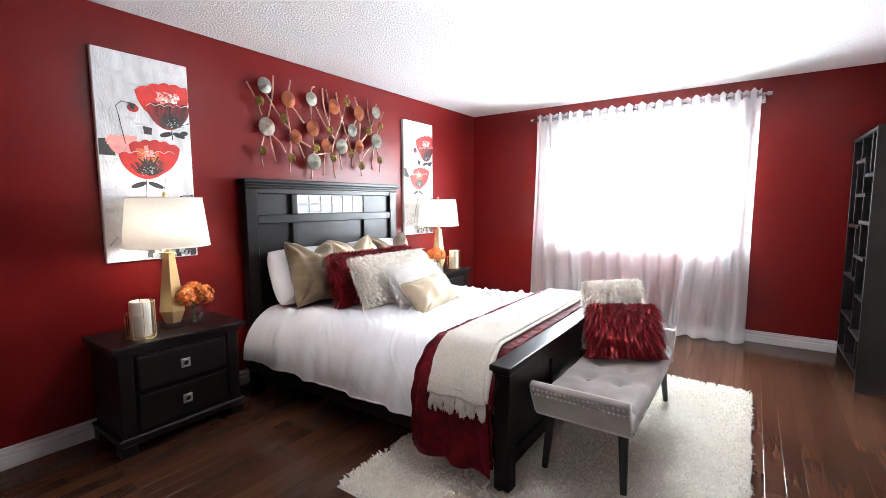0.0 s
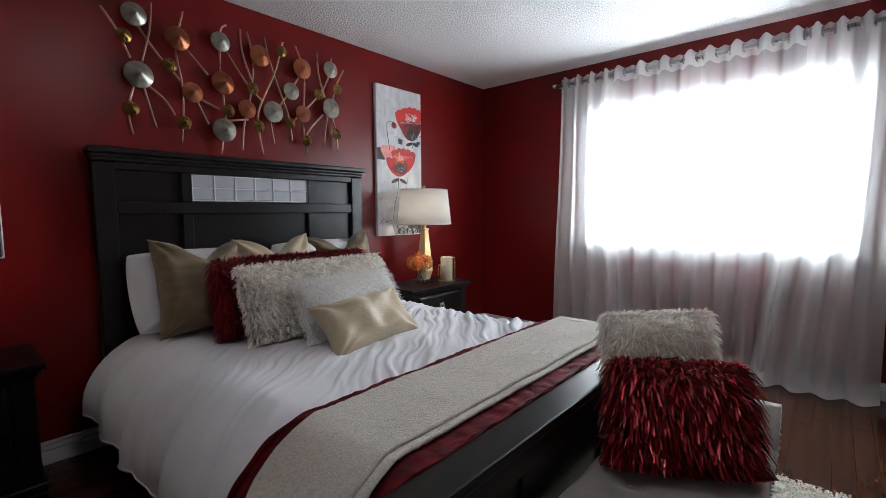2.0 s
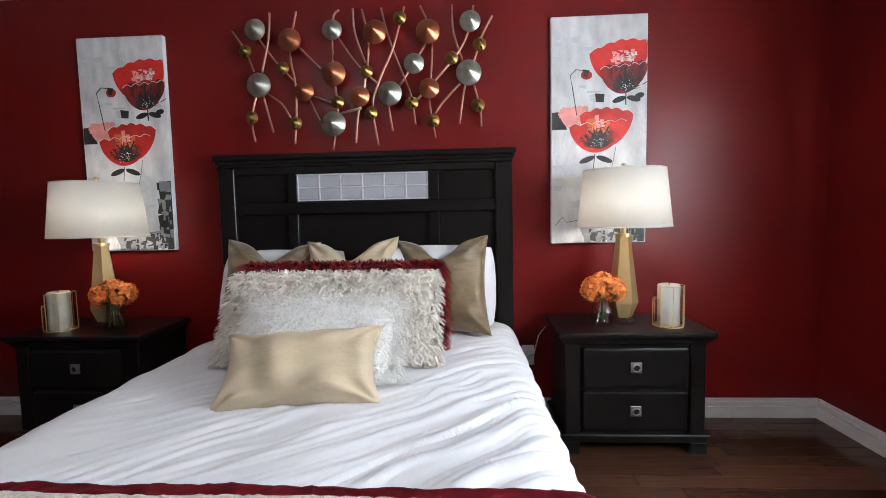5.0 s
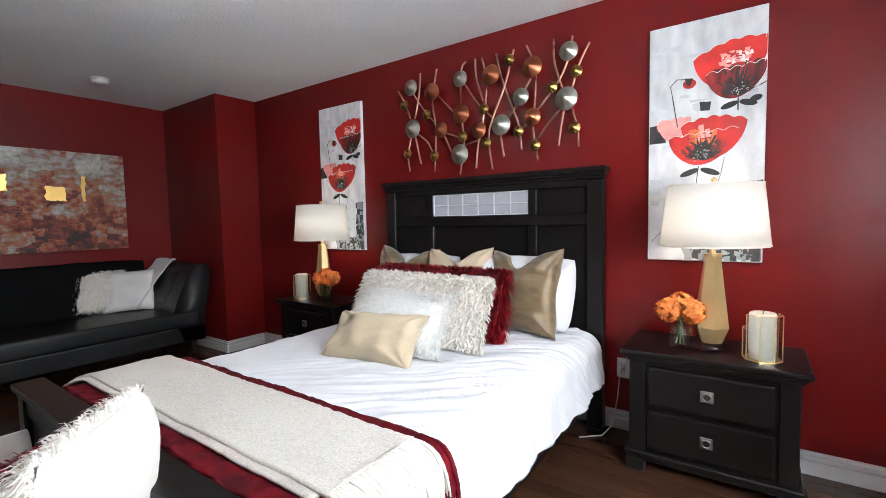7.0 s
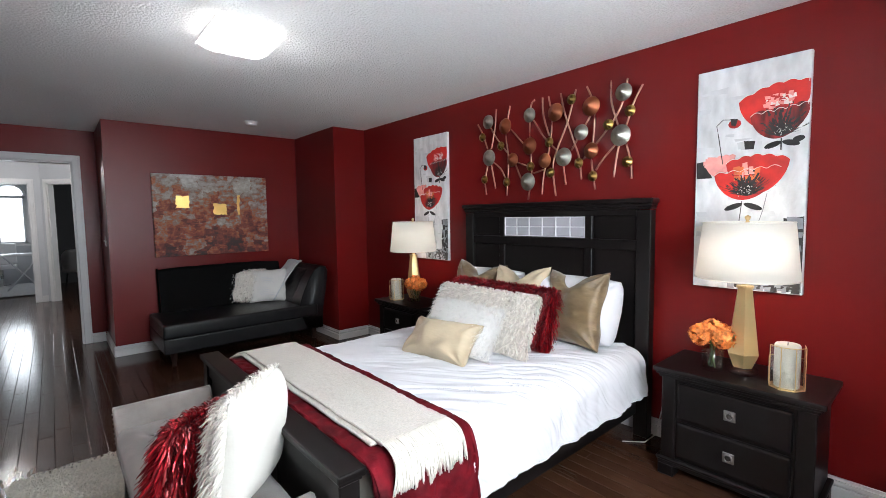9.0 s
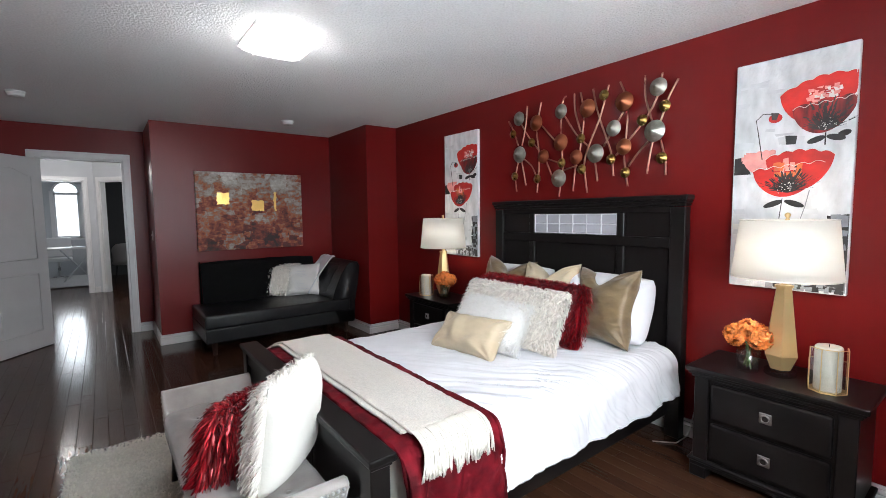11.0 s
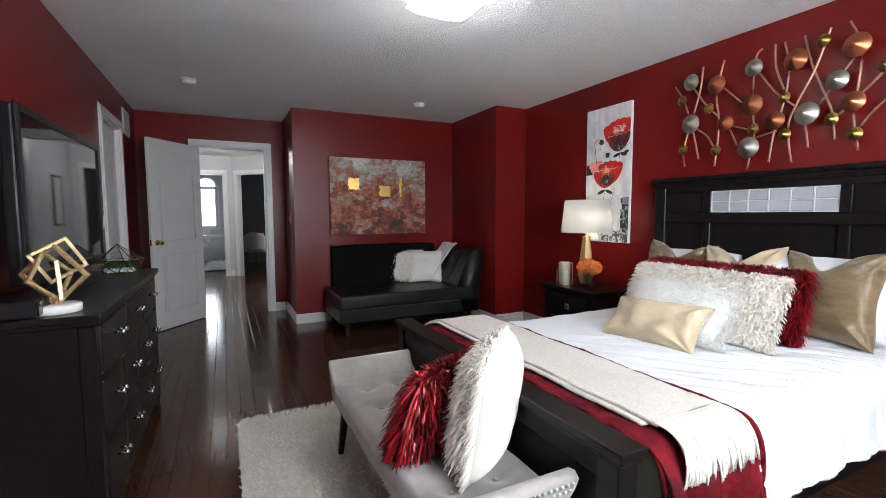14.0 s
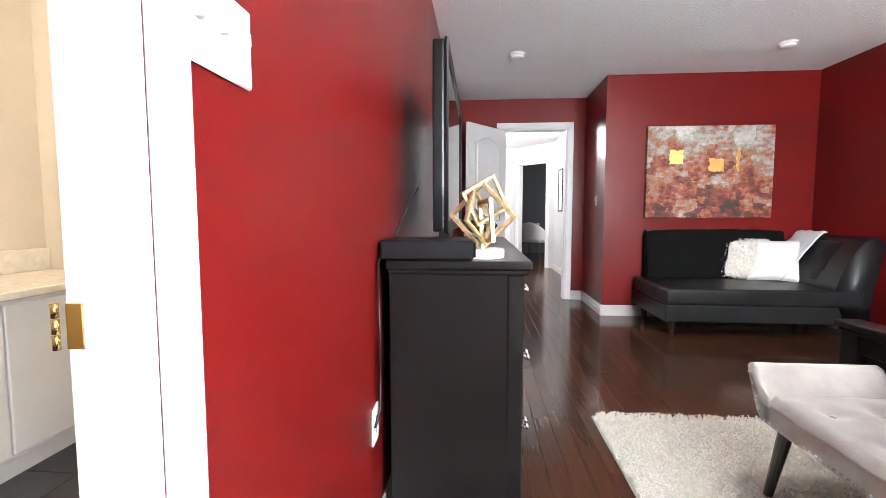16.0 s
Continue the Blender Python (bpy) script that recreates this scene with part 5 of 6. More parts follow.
tagged(part("ribbon_pile", strands(0.38, 0.42, 0.18, 5200, 0.062, 0.0055, 0.4, 1.0, rng, edge=0.42), SHAGW, wb), kind="stuff")
rb = pillow("square red tinsel shag cushion leaning on the ivory one", 0.36, 0.31, 0.12, REDBASE, pose(-0.53, 2.59, 0.405, 0, -18, -58), "", "cushion", seam=False)
tagged(part("tinsel_pile", strands(0.36, 0.31, 0.12, 6200, 0.09, 0.0085, 0.55, 0.8, rng, sides=(1, 1, -1), segs=3, edge=0.4), TINSEL, rb), kind="stuff")

RUGM = mat("cream_shag_wool", (0.88, 0.85, 0.78), 0.95, vary=0.05, island=0.08, scale=30, spec=0.1)
let_through(RUGM, 0.35)
rug = thing("rug", "cream shag area rug lying under the bed's foot", "rug")
RX0, RX1, RY0, RY1 = -1.5, 0.1, 1.21, 3.53
bm = B()
sheet(bm, lambda u, v: (RX0 + (RX1 - RX0) * u, RY0 + (RY1 - RY0) * v, 0.001 + 0.02 * min(1, 40 * min(u, 1 - u, v, 1 - v))), 30, 40)
part("backing", bm, RUGM, rug)
rng = random.Random(2)
vs, fs = [], []
for _ in range(42000):
    x, y = rng.uniform(RX0, RX1), rng.uniform(RY0, RY1)
    cx, cy = max(0, RX0 + 0.06 - x, x - RX1 + 0.06), max(0, RY0 + 0.06 - y, y - RY1 + 0.06)
    if math.hypot(cx, cy) > 0.06 or (x < -0.9 and y > 1.75 and y < 3.1):
        continue
    a, ln, w = rng.uniform(0, 6.283), rng.uniform(0.013, 0.026), rng.uniform(0.003, 0.005)
    dx, dy = math.cos(a), math.sin(a)
    n = len(vs)
    z = 0.012
    vs += [(x - dy * w, y + dx * w, z), (x + dy * w, y - dx * w, z), (x + dx * ln * 0.4 + dy * w, y + dy * ln * 0.4 - dx * w, z + ln * 0.85), (x + dx * ln * 0.4 - dy * w, y + dy * ln * 0.4 + dx * w, z + ln * 0.85), (x + dx * ln * 0.95, y + dy * ln * 0.95, z + ln * 0.7)]
    fs += [(n, n + 1, n + 2, n + 3), (n + 3, n + 2, n + 4)]
me = bpy.data.meshes.new("pile")
me.from_pydata(vs, [], fs)
me.materials.append(RUGM)
pile = tagged(new("pile", me), kind="stuff")
pile.parent = rug
# ---- sofa corner ----
LEATHER = mat("black_leather", (0.009, 0.009, 0.01), 0.36, vary=0.3, scale=7, bump=0.18, bscale=120, spec=0.32)
PLUSH = mat("black_velvet", (0.004, 0.004, 0.004), 0.95, vary=0.2, scale=20, spec=0.1)
sofa = thing("chaise", "black leather chaise lounge with one rolled arm and velvet back", "sofa")
SX0, SX1, SYF, SYB = -2.5, -0.89, -0.34, -1.165
part("base", box(B(), (SX0, SYB, 0.14), (SX1, SYF, 0.285), 0.012, seg=2), LEATHER, sofa)
bm = box(B(), (SX0 + 0.06, SYB + 0.05, 0.285), (SX1 + 0.004, SYF + 0.012, 0.425), 0.028, seg=4)
part("seat_cushion", bm, LEATHER, sofa, smooth=True)
bm = B()
sheet(bm, lambda u, v: (-2.3 + 1.31 * u, -1.0 - 0.1 * v - 0.03 * (2 * u - 1) ** 4 + 0.02 * math.sin(math.pi * v), 0.4 + 0.5 * v - 0.02 * (2 * u - 1) ** 6 + 0.008 * noise.noise(Vector((u * 6, v, 8)))), 40, 16)
sheet(bm, lambda u, v: (-2.3 + 1.31 * u, -1.1 - 0.07 * v - 0.03 * (2 * u - 1) ** 4 * (1 - v), 0.9 - 0.02 * (2 * u - 1) ** 6 + 0.008 * noise.noise(Vector((u * 6, 1, 8))) - 0.03 * v * v), 40, 5)
sheet(bm, lambda u, v: (-0.99 + 0.012 * math.sin(math.pi * u), -1.17 + (0.14 - 0.1 * v) * u, 0.28 + (0.62 - 0.03 * (1 - u)) * v), 6, 10)
bmesh.ops.remove_doubles(bm, verts=bm.verts, dist=0.004)
part("back_rest", bm, PLUSH, sofa, "black velvet-covered back cushion", True)
bm = B()
prof = [(-2.22, 0.40), (-2.27, 0.55), (-2.35, 0.72), (-2.42, 0.82), (-2.49, 0.86), (-2.56, 0.85), (-2.585, 0.8), (-2.56, 0.6), (-2.52, 0.4), (-2.5, 0.15), (-2.32, 0.15), (-2.26, 0.3)]
rows = [[bm.verts.new((x + (0.012 if e else 0), y, z - (0.012 if e else 0))) for x, z in prof] for y, e in ((SYB, 1), (SYB + 0.02, 0), (-0.8, 0), (SYF - 0.02, 0), (SYF, 1))]
for a, b in zip(rows, rows[1:]):
    for k in range(len(prof)):
        bm.faces.new((a[k], a[(k + 1) % len(prof)], b[(k + 1) % len(prof)], b[k]))
bm.faces.new(rows[0])
bm.faces.new(rows[-1][::-1])
part("rolled_arm", bm, LEATHER, sofa, smooth=True)
part("arm_cushion", cushion(0.6, 0.44, 0.13, pinch=0.03, seed=40.0), LEATHER, sofa, smooth=True, m=pose(-2.27, -0.79, 0.42, 0, -24, 0))
WALNUT = mat("brown_turned_wood", (0.03, 0.014, 0.01), 0.35, vary=0.3)
for x, y in ((-0.98, -0.43), (-0.98, -1.08), (-2.42, -0.43), (-2.42, -1.08)):
    part("leg", lathe(B(), [(0.018, 0), (0.02, 0.02), (0.032, 0.13), (0.034, 0.145)], 14, at=(x, y, 0)), WALNUT, sofa, smooth=True)
blanket = B()
sheet(blanket, lambda u, v: ((-2.1 - 0.33 * min(1, v * 1.5) - 0.12 * max(0, v - 0.67)), -1.13 + 0.34 * u - 0.02 * v + 0.01 * noise.noise(Vector((u * 5, v * 5, 1))), 0.445 + 0.44 * min(1, v * 1.5) ** 0.8 + 0.015 * noise.noise(Vector((u * 4, v * 6, 3))) + 0.02 * max(0, v - 0.6)), 20, 34)
tb = solid("throw_blanket", blanket, DUVET, "white cotton throw draped over the chaise arm", "blanket", smooth=True)
soft_solid(tb, 0.012)
rng = random.Random(33)
PATT = mat("white_patterned_cotton", (0.8, 0.78, 0.75), 0.85, vary=0.06, bump=0.1, bscale=30)
s1 = pillow("ivory ribbon shag cushion on the chaise", 0.42, 0.4, 0.12, RIBBASE, pose(-1.86, -0.98, 0.425, 0, -16, 72), "sofa cushions", "cushion", seam=False)
tagged(part("ribbon_pile", strands(0.42, 0.4, 0.12, 2200, 0.045, 0.009, 0.5, 0.6, rng, sides=(1, -1)), SHAGW, s1), kind="stuff")
s2 = pillow("white cushion with a raised geometric pattern on the chaise", 0.41, 0.4, 0.13, PATT, pose(-2.06, -0.86, 0.425, 0, -20, 66), "sofa cushions", "cushion", seed=44.0)
bm = B()
for k in range(5):
    r = 0.03 + 0.027 * k
    pts = [(0.062 * (max(0, 1 - (r * math.cos(a) / 0.2) ** 4) * max(0, 1 - (r * 0.8 * math.sin(a) / 0.2) ** 4)) ** 0.5 + 0.001, r * math.cos(a), 0.18 + r * 0.9 * math.sin(a)) for a in [i * math.pi / 3 for i in range(7)]]
    wire(bm, pts, 0.003, 5)
part("raised_pattern", bm, DUVET, s2)

# ---- abstract painting ----
LEAF = mat("gold_leaf", (0.85, 0.55, 0.18), 0.3, 1.0, vary=0.15, bump=0.4, bscale=60)
def brushed_blocks(name):
    """Dragged, blocky paint: two sizes of square cells, rust below and grey above, broken up by streaks."""
    m = mat(name, (0.4, 0.36, 0.33), 0.7, vary=0.2, bump=0.6, bscale=50)
    n, l = m.node_tree.nodes, m.node_tree.links
    tc, mp = n.new("ShaderNodeTexCoord"), n.new("ShaderNodeMapping")
    l.new(tc.outputs["Object"], mp.inputs[0])
    mp.inputs["Scale"].default_value = (1.0, 0.02, 1.35)
    drag = n.new("ShaderNodeTexNoise")
    drag.inputs["Scale"].default_value, drag.inputs["Detail"].default_value = 9, 7
    l.new(mp.outputs[0], drag.inputs["Vector"])
    bend = n.new("ShaderNodeMixRGB")
    bend.blend_type = "LINEAR_LIGHT"
    bend.inputs[0].default_value = 0.05
    l.new(mp.outputs[0], bend.inputs[1])
    l.new(drag.outputs["Color"], bend.inputs[2])
    cells = []
    for sc in (5.5, 13):
        vo = n.new("ShaderNodeTexVoronoi")
        vo.distance = "CHEBYCHEV"
        vo.inputs["Scale"].default_value, vo.inputs["Randomness"].default_value = sc, 0.75
        l.new(bend.outputs[0], vo.inputs["Vector"])
        cells.append(vo.outputs["Color"])
    streak = n.new("ShaderNodeTexNoise")
    streak.inputs["Scale"].default_value, streak.inputs["Detail"].default_value = 22, 8
    l.new(mp.outputs[0], streak.inputs["Vector"])
    broad = n.new("ShaderNodeTexNoise")
    broad.inputs["Scale"].default_value, broad.inputs["Detail"].default_value = 3.2, 3
    l.new(mp.outputs[0], broad.inputs["Vector"])
    sep = n.new("ShaderNodeSeparateXYZ")
    l.new(tc.outputs["Object"], sep.inputs[0])
    fall = n.new("ShaderNodeMapRange")
    fall.inputs[1].default_value, fall.inputs[2].default_value = PZ0, PZ1
    fall.inputs[3].default_value, fall.inputs[4].default_value = -0.22, 0.22
    l.new(sep.outputs["Z"], fall.inputs[0])

    def calc(op, a, b):
        k = n.new("ShaderNodeMath")
        k.operation = op
        for i, v in enumerate((a, b)):
            if isinstance(v, float):
                k.inputs[i].default_value = v
            else:
                l.new(v, k.inputs[i])
        return k.outputs[0]
    v = calc("ADD", calc("MULTIPLY", cells[0], 0.5), calc("MULTIPLY", cells[1], 0.28))
    v = calc("ADD", v, calc("MULTIPLY", calc("SUBTRACT", streak.outputs[0], 0.5), 0.75))
    v = calc("ADD", v, calc("MULTIPLY", calc("SUBTRACT", broad.outputs[0], 0.5), 0.7))
    v = calc("ADD", calc("ADD", v, fall.outputs[0]), 0.02)
    ramp = n.new("ShaderNodeValToRGB")
    cols = [(0.0, (0.05, 0.03, 0.03)), (0.18, (0.14, 0.035, 0.03)), (0.3, (0.24, 0.06, 0.04)), (0.4, (0.36, 0.12, 0.05)), (0.48, (0.25, 0.17, 0.14)), (0.6, (0.34, 0.3, 0.27)), (0.75, (0.42, 0.39, 0.36)), (0.95, (0.58, 0.56, 0.54))]
    while len(ramp.color_ramp.elements) < len(cols):
        ramp.color_ramp.elements.new(0.5)
    for k, (pos, c) in enumerate(cols):
        ramp.color_ramp.elements[k].position = pos
        ramp.color_ramp.elements[k].color = (*c, 1)
    l.new(v, ramp.inputs[0])
    l.new(ramp.outputs[0], n["Principled BSDF"].inputs["Base Color"])
    return m


PX0, PX1, PZ0, PZ1, PY = -2.19, -0.985, 1.015, 1.92, YS + 0.04
pa = thing("abstract_painting", "abstract canvas of grey and rust patches with gold leaf squares", "painting")
part("canvas", box(B(), (PX0, YS, PZ0), (PX1, PY, PZ1), 0.003), brushed_blocks("brushed_paint_blocks"), pa)
rng = random.Random(17)
for x0, x1, z0, z1 in ((-1.33, -1.2, 1.55, 1.68), (-1.72, -1.58, 1.47, 1.6), (-1.87, -1.84, 1.47, 1.7)):
    bm = B()
    ring = []
    for (ax, az), (bx, bz) in zip(((x0, z0), (x1, z0), (x1, z1), (x0, z1)), ((x1, z0), (x1, z1), (x0, z1), (x0, z0))):
        for k in range(7):
            f = k / 7
            ring.append((ax + (bx - ax) * f + rng.gauss(0, 0.004), az + (bz - az) * f + rng.gauss(0, 0.004)))
    low = [bm.verts.new((x, PY - 0.001, z)) for x, z in ring]
    top = [bm.verts.new((x, PY + 0.003, z)) for x, z in ring]
    bm.faces.new(top)
    for k in range(len(ring)):
        bm.faces.new((low[k], low[(k + 1) % len(ring)], top[(k + 1) % len(ring)], top[k]))
    part("gold_leaf", bm, LEAF, pa)

# ---- dresser and what stands on it ----
CRYS = mat("polished_chrome", (0.75, 0.75, 0.76), 0.12, 1.0, vary=0.05)
DX, DY0, DY1 = 0.548, 0.66, 2.163
dr = thing("dresser", "espresso wooden dresser with many drawers and chrome pulls", "dresser")
bm = B()
box(bm, (DX - 0.022, DY0 - 0.02, 0.878), (0.968, DY1 + 0.015, 0.905), 0.006, seg=2)
box(bm, (DX - 0.012, DY0 - 0.01, 0.862), (0.962, DY1 + 0.006, 0.879), 0.004)
part("top", bm, ESPRESSO, dr)
part("body", box(B(), (DX + 0.012, DY0 + 0.004, 0.09), (0.96, DY1 - 0.004, 0.864), 0.003), ESPRESSO, dr)
for y in (DY0, DY1 - 0.05):
    part("corner_post", box(B(), (DX, y, 0.0), (DX + 0.05, y + 0.05, 0.862), 0.004), ESPRESSO, dr)
    part("back_post", box(B(), (0.91, y, 0.0), (0.96, y + 0.05, 0.1), 0.004), ESPRESSO, dr)
part("apron", box(B(), (DX + 0.004, DY0 + 0.05, 0.09), (DX + 0.03, DY1 - 0.05, 0.15), 0.004), ESPRESSO, dr)
for z0, z1, n in ((0.665, 0.85, 3), (0.415, 0.645, 4), (0.16, 0.395, 4)):
    wd = (DY1 - DY0 - 0.11) / n
    for k in range(n):
        y0 = DY0 + 0.055 + wd * k
        d = part("drawer", box(B(), (DX - 0.004, y0 + 0.008, z0), (DX + 0.02, y0 + wd - 0.008, z1), 0.007, seg=2), ESPRESSO, dr)
        yc, zc = y0 + wd / 2, (z0 + z1) / 2 + 0.02
        bm = B()
        for s in (-0.026, 0.026):
            tube(bm, (DX - 0.004, yc + s, zc), (DX - 0.03, yc + s, zc), 0.005, n=8)
            bmesh.ops.create_uvsphere(bm, u_segments=8, v_segments=6, radius=0.011, matrix=Matrix.Translation((DX - 0.034, yc + s, zc)))
        tube(bm, (DX - 0.026, yc - 0.036, zc), (DX - 0.026, yc + 0.036, zc), 0.005, n=8)
        part("pull", bm, CRYS, d, "chrome bar pull", True)

BLACKP = mat("black_plastic", (0.008, 0.008, 0.009), 0.34, vary=0.2, spec=0.25)
SCREEN = mat("glossy_black_screen", (0.006, 0.006, 0.008), 0.04, vary=0.05, spec=0.6)
tv = thing("television", "black flat television switched off, standing on the dresser", "television")
tm = pose(0.828, 1.29, 0.905)
tv.matrix_basis = tm
part("cabinet", box(B(), (-0.02, -0.6, 0.075), (0.026, 0.6, 0.76), 0.01, seg=2), BLACKP, tv)
bm = B()
for y0, y1, z0, z1 in ((-0.605, -0.57, 0.07, 0.765), (0.57, 0.605, 0.07, 0.765), (-0.57, 0.57, 0.07, 0.115), (-0.57, 0.57, 0.73, 0.765)):
    box(bm, (-0.032, y0, z0), (-0.018, y1, z1), 0.004)
part("bezel", bm, BLACKP, tv)
part("screen", box(B(), (-0.0245, -0.572, 0.113), (-0.019, 0.572, 0.732)), SCREEN, tv, "glossy dark screen")
part("neck", box(B(), (0.0, -0.07, 0.01), (0.05, 0.07, 0.09), 0.006), BLACKP, tv)
bm = B()
tube(bm, (0.0, 0, 0.0), (0.0, 0, 0.014), 0.17, 0.165, 36)
bmesh.ops.scale(bm, vec=(0.62, 1.4, 1), verts=bm.verts)
part("stand_base", bm, BLACKP, tv)
cb = thing("cable_box", "black cable television receiver on the dresser top", "cable box")
part("case", box(B(), (0.70, 1.97, 0.908), (0.985, 2.17, 0.966), 0.005), BLACKP, cb)
part("front_panel", box(B(), (0.694, 1.975, 0.914), (0.70, 2.165, 0.96), 0.002), SCREEN, cb)
for y in (2.0, 2.03):
    part("button", tube(B(), (0.694, y, 0.935), (0.69, y, 0.935), 0.006, n=8), STEEL, cb)
cbl = B()
wire(cbl, [(0.905, 1.9, 1.14), (0.93, 1.96, 1.08), (0.95, 2.0, 1.02), (0.96, 2.05, 0.97)], 0.004, 6)
solid("power_cable", cbl, BLACKP, "black cable hanging behind the television", "cable", smooth=True)
cbl = B()
wire(cbl, [(0.985, 2.12, 0.93), (0.985, 2.19, 0.9), (0.985, 2.192, 0.6), (0.984, 2.19, 0.45), (0.99, 2.24, 0.41)], 0.004, 6)
solid("power_cable", cbl, BLACKP, "black cable running down the wall behind the dresser", "cable", smooth=True)
GLEAF = mat("worn_gold_leaf", (0.68, 0.52, 0.3), 0.34, 0.75, vary=0.3, scale=60, bump=0.3, bscale=90)
MARB = mat("white_marble", (0.8, 0.79, 0.77), 0.25, vary=0.06, scale=12)
gs = thing("geometric_sculpture", "gold leaf sculpture of interlocked open squares on white marble", "sculpture", pose(0.675, 2.06, 0.905))
part("base", lathe(B(), [(0.068, 0), (0.072, 0.004), (0.072, 0.026), (0.068, 0.03)], 36), MARB, gs, "round white marble base", True)
part("peg", tube(B(), (0, 0, 0.03), (0, 0, 0.05), 0.011), GLEAF, gs)


def square_frame(s, t):
    bm = B()
    h = s / 2
    for a in (-h, h):
        box(bm, (-t / 2, a - t / 2, -h - t / 2), (t / 2, a + t / 2, h + t / 2), 0.002)
        box(bm, (-t / 2 - 0.0005, -h + t / 2, a - t / 2), (t / 2 + 0.0005, h - t / 2, a + t / 2), 0.002)
    return bm


part("square_frame", square_frame(0.15, 0.014), GLEAF, gs, m=pose(0.0, 0, 0.135, 44, 0, 70))
part("square_frame", square_frame(0.125, 0.014), GLEAF, gs, m=pose(-0.012, 0.004, 0.118, 4, 3, 15))
part("square_frame", square_frame(0.115, 0.012), GLEAF, gs, m=pose(-0.01, -0.012, 0.185, 30, 8, 112))
part("square_frame", square_frame(0.12, 0.012), GLEAF, gs, m=pose(0.008, 0.01, 0.13, 50, -12, 150))
te = thing("terrarium", "geometric glass terrarium with green succulents and white pebbles", "terrarium", pose(0.70, 0.83, 0.905, 0, 0, 20) @ Matrix.Scale(0.92, 4))
lo = [Vector((0.085 * math.cos(k * 1.2566), 0.085 * math.sin(k * 1.2566), 0.003)) for k in range(5)]
mi = [Vector((0.135 * math.cos(k * 1.2566 + 0.3), 0.135 * math.sin(k * 1.2566 + 0.3), 0.085)) for k in range(5)]
tp = Vector((0.01, 0, 0.19))
bm = B()
for k in range(5):
    for a, b in ((lo[k], lo[(k + 1) % 5]), (lo[k], mi[k]), (mi[k], mi[(k + 1) % 5]), (mi[k], tp), (lo[(k + 1) % 5], mi[k])):
        tube(bm, a, b, 0.0028, n=5)
part("brass_frame", bm, BRASS, te)
for k in range(5):
    for tri in ((lo[k], lo[(k + 1) % 5], mi[k]), (lo[(k + 1) % 5], mi[(k + 1) % 5], mi[k]), (mi[k], mi[(k + 1) % 5], tp)):
        bm = B()
        f = bm.faces.new([bm.verts.new(p) for p in tri])
        nrm = (tri[1] - tri[0]).cross(tri[2] - tri[0]).normalized()
        e = bmesh.ops.extrude_face_region(bm, geom=[f])
        bmesh.ops.translate(bm, verts=[v for v in e["geom"] if isinstance(v, bmesh.types.BMVert)], vec=nrm * 0.0015)
        part("pane", bm, GLASS, te)
rng = random.Random(6)
bm = B()
for _ in range(150):
    a, r = rng.uniform(0, 6.28), 0.08 * math.sqrt(rng.random())
    bmesh.ops.create_icosphere(bm, subdivisions=1, radius=rng.uniform(0.006, 0.011), matrix=Matrix.Translation((r * math.cos(a), r * math.sin(a), 0.012 + 0.018 * rng.random())))
tagged(part("pebbles", bm, MARB, te, "white pebbles"), kind="stuff")
LEAFG = mat("green_leaf", (0.05, 0.13, 0.03), 0.5, vary=0.3, island=0.4, scale=20)
bm = B()
for _ in range(260):
    a, r = rng.uniform(0, 6.28), 0.085 * math.sqrt(rng.random())
    p = Vector((r * math.cos(a), r * math.sin(a), 0.035))
    d = Vector((rng.gauss(0, 0.5), rng.gauss(0, 0.5), 1)).normalized() * rng.uniform(0.025, 0.06)
    sd = d.cross(Vector((rng.gauss(0, 1), rng.gauss(0, 1), 0.1))).normalized() * 0.005
    q = [bm.verts.new(v) for v in (p, p + d * 0.5 + sd, p + d, p + d * 0.5 - sd)]
    bm.faces.new(q)
tagged(part("succulent_leaves", bm, LEAFG, te, "small green leaves"), kind="stuff")

# ---- bookcase by the window ----
bk = thing("bookcase", "black open bookcase with staggered cubbies, nearly empty", "bookcase")
KX0, KX1, KY0, KY1, KH = 0.69, 0.985, 3.99, 4.84, 1.83
EB = mat("black_brown_laminate", (0.012, 0.011, 0.0115), 0.4, vary=0.3, scale=5, spec=0.45)
for y in (KY0, KY1 - 0.025):
    part("side_panel", box(B(), (KX0, y, 0), (KX1, y + 0.025, KH), 0.002), EB, bk)
part("back_panel", box(B(), (KX1 - 0.01, KY0 + 0.025, 0.04), (KX1, KY1 - 0.025, KH - 0.03)), EB, bk)
for z in (0.1, KH - 0.03):
    part("board", box(B(), (KX0, KY0 + 0.025, z), (KX1 - 0.01, KY1 - 0.025, z + 0.025), 0.002), EB, bk)
for y0, y1, z in ((4.015, 4.45, 0.34), (4.35, 4.815, 0.4), (4.015, 4.3, 0.62), (4.35, 4.815, 0.72), (4.12, 4.5, 0.9), (4.015, 4.4, 1.16), (4.4, 4.815, 1.12), (4.25, 4.62, 1.36), (4.015, 4.3, 1.5), (4.35, 4.7, 1.62)):
    part("shelf", box(B(), (KX0 + 0.003, y0, z), (KX1 - 0.01, y1, z + 0.025), 0.002), EB, bk)
for y, z0, z1 in ((4.35, 0.365, 0.9), (4.12, 0.125, 0.34), (4.5, 0.745, 1.12), (4.3, 0.925, 1.36), (4.62, 1.145, 1.62), (4.35, 1.385, 1.62), (4.55, 0.125, 0.4), (4.5, 1.645, 1.8), (4.15, 1.525, 1.8)):
    part("divider", box(B(), (KX0 + 0.005, y, z0), (KX1 - 0.01, y + 0.022, z1), 0.002), EB, bk)
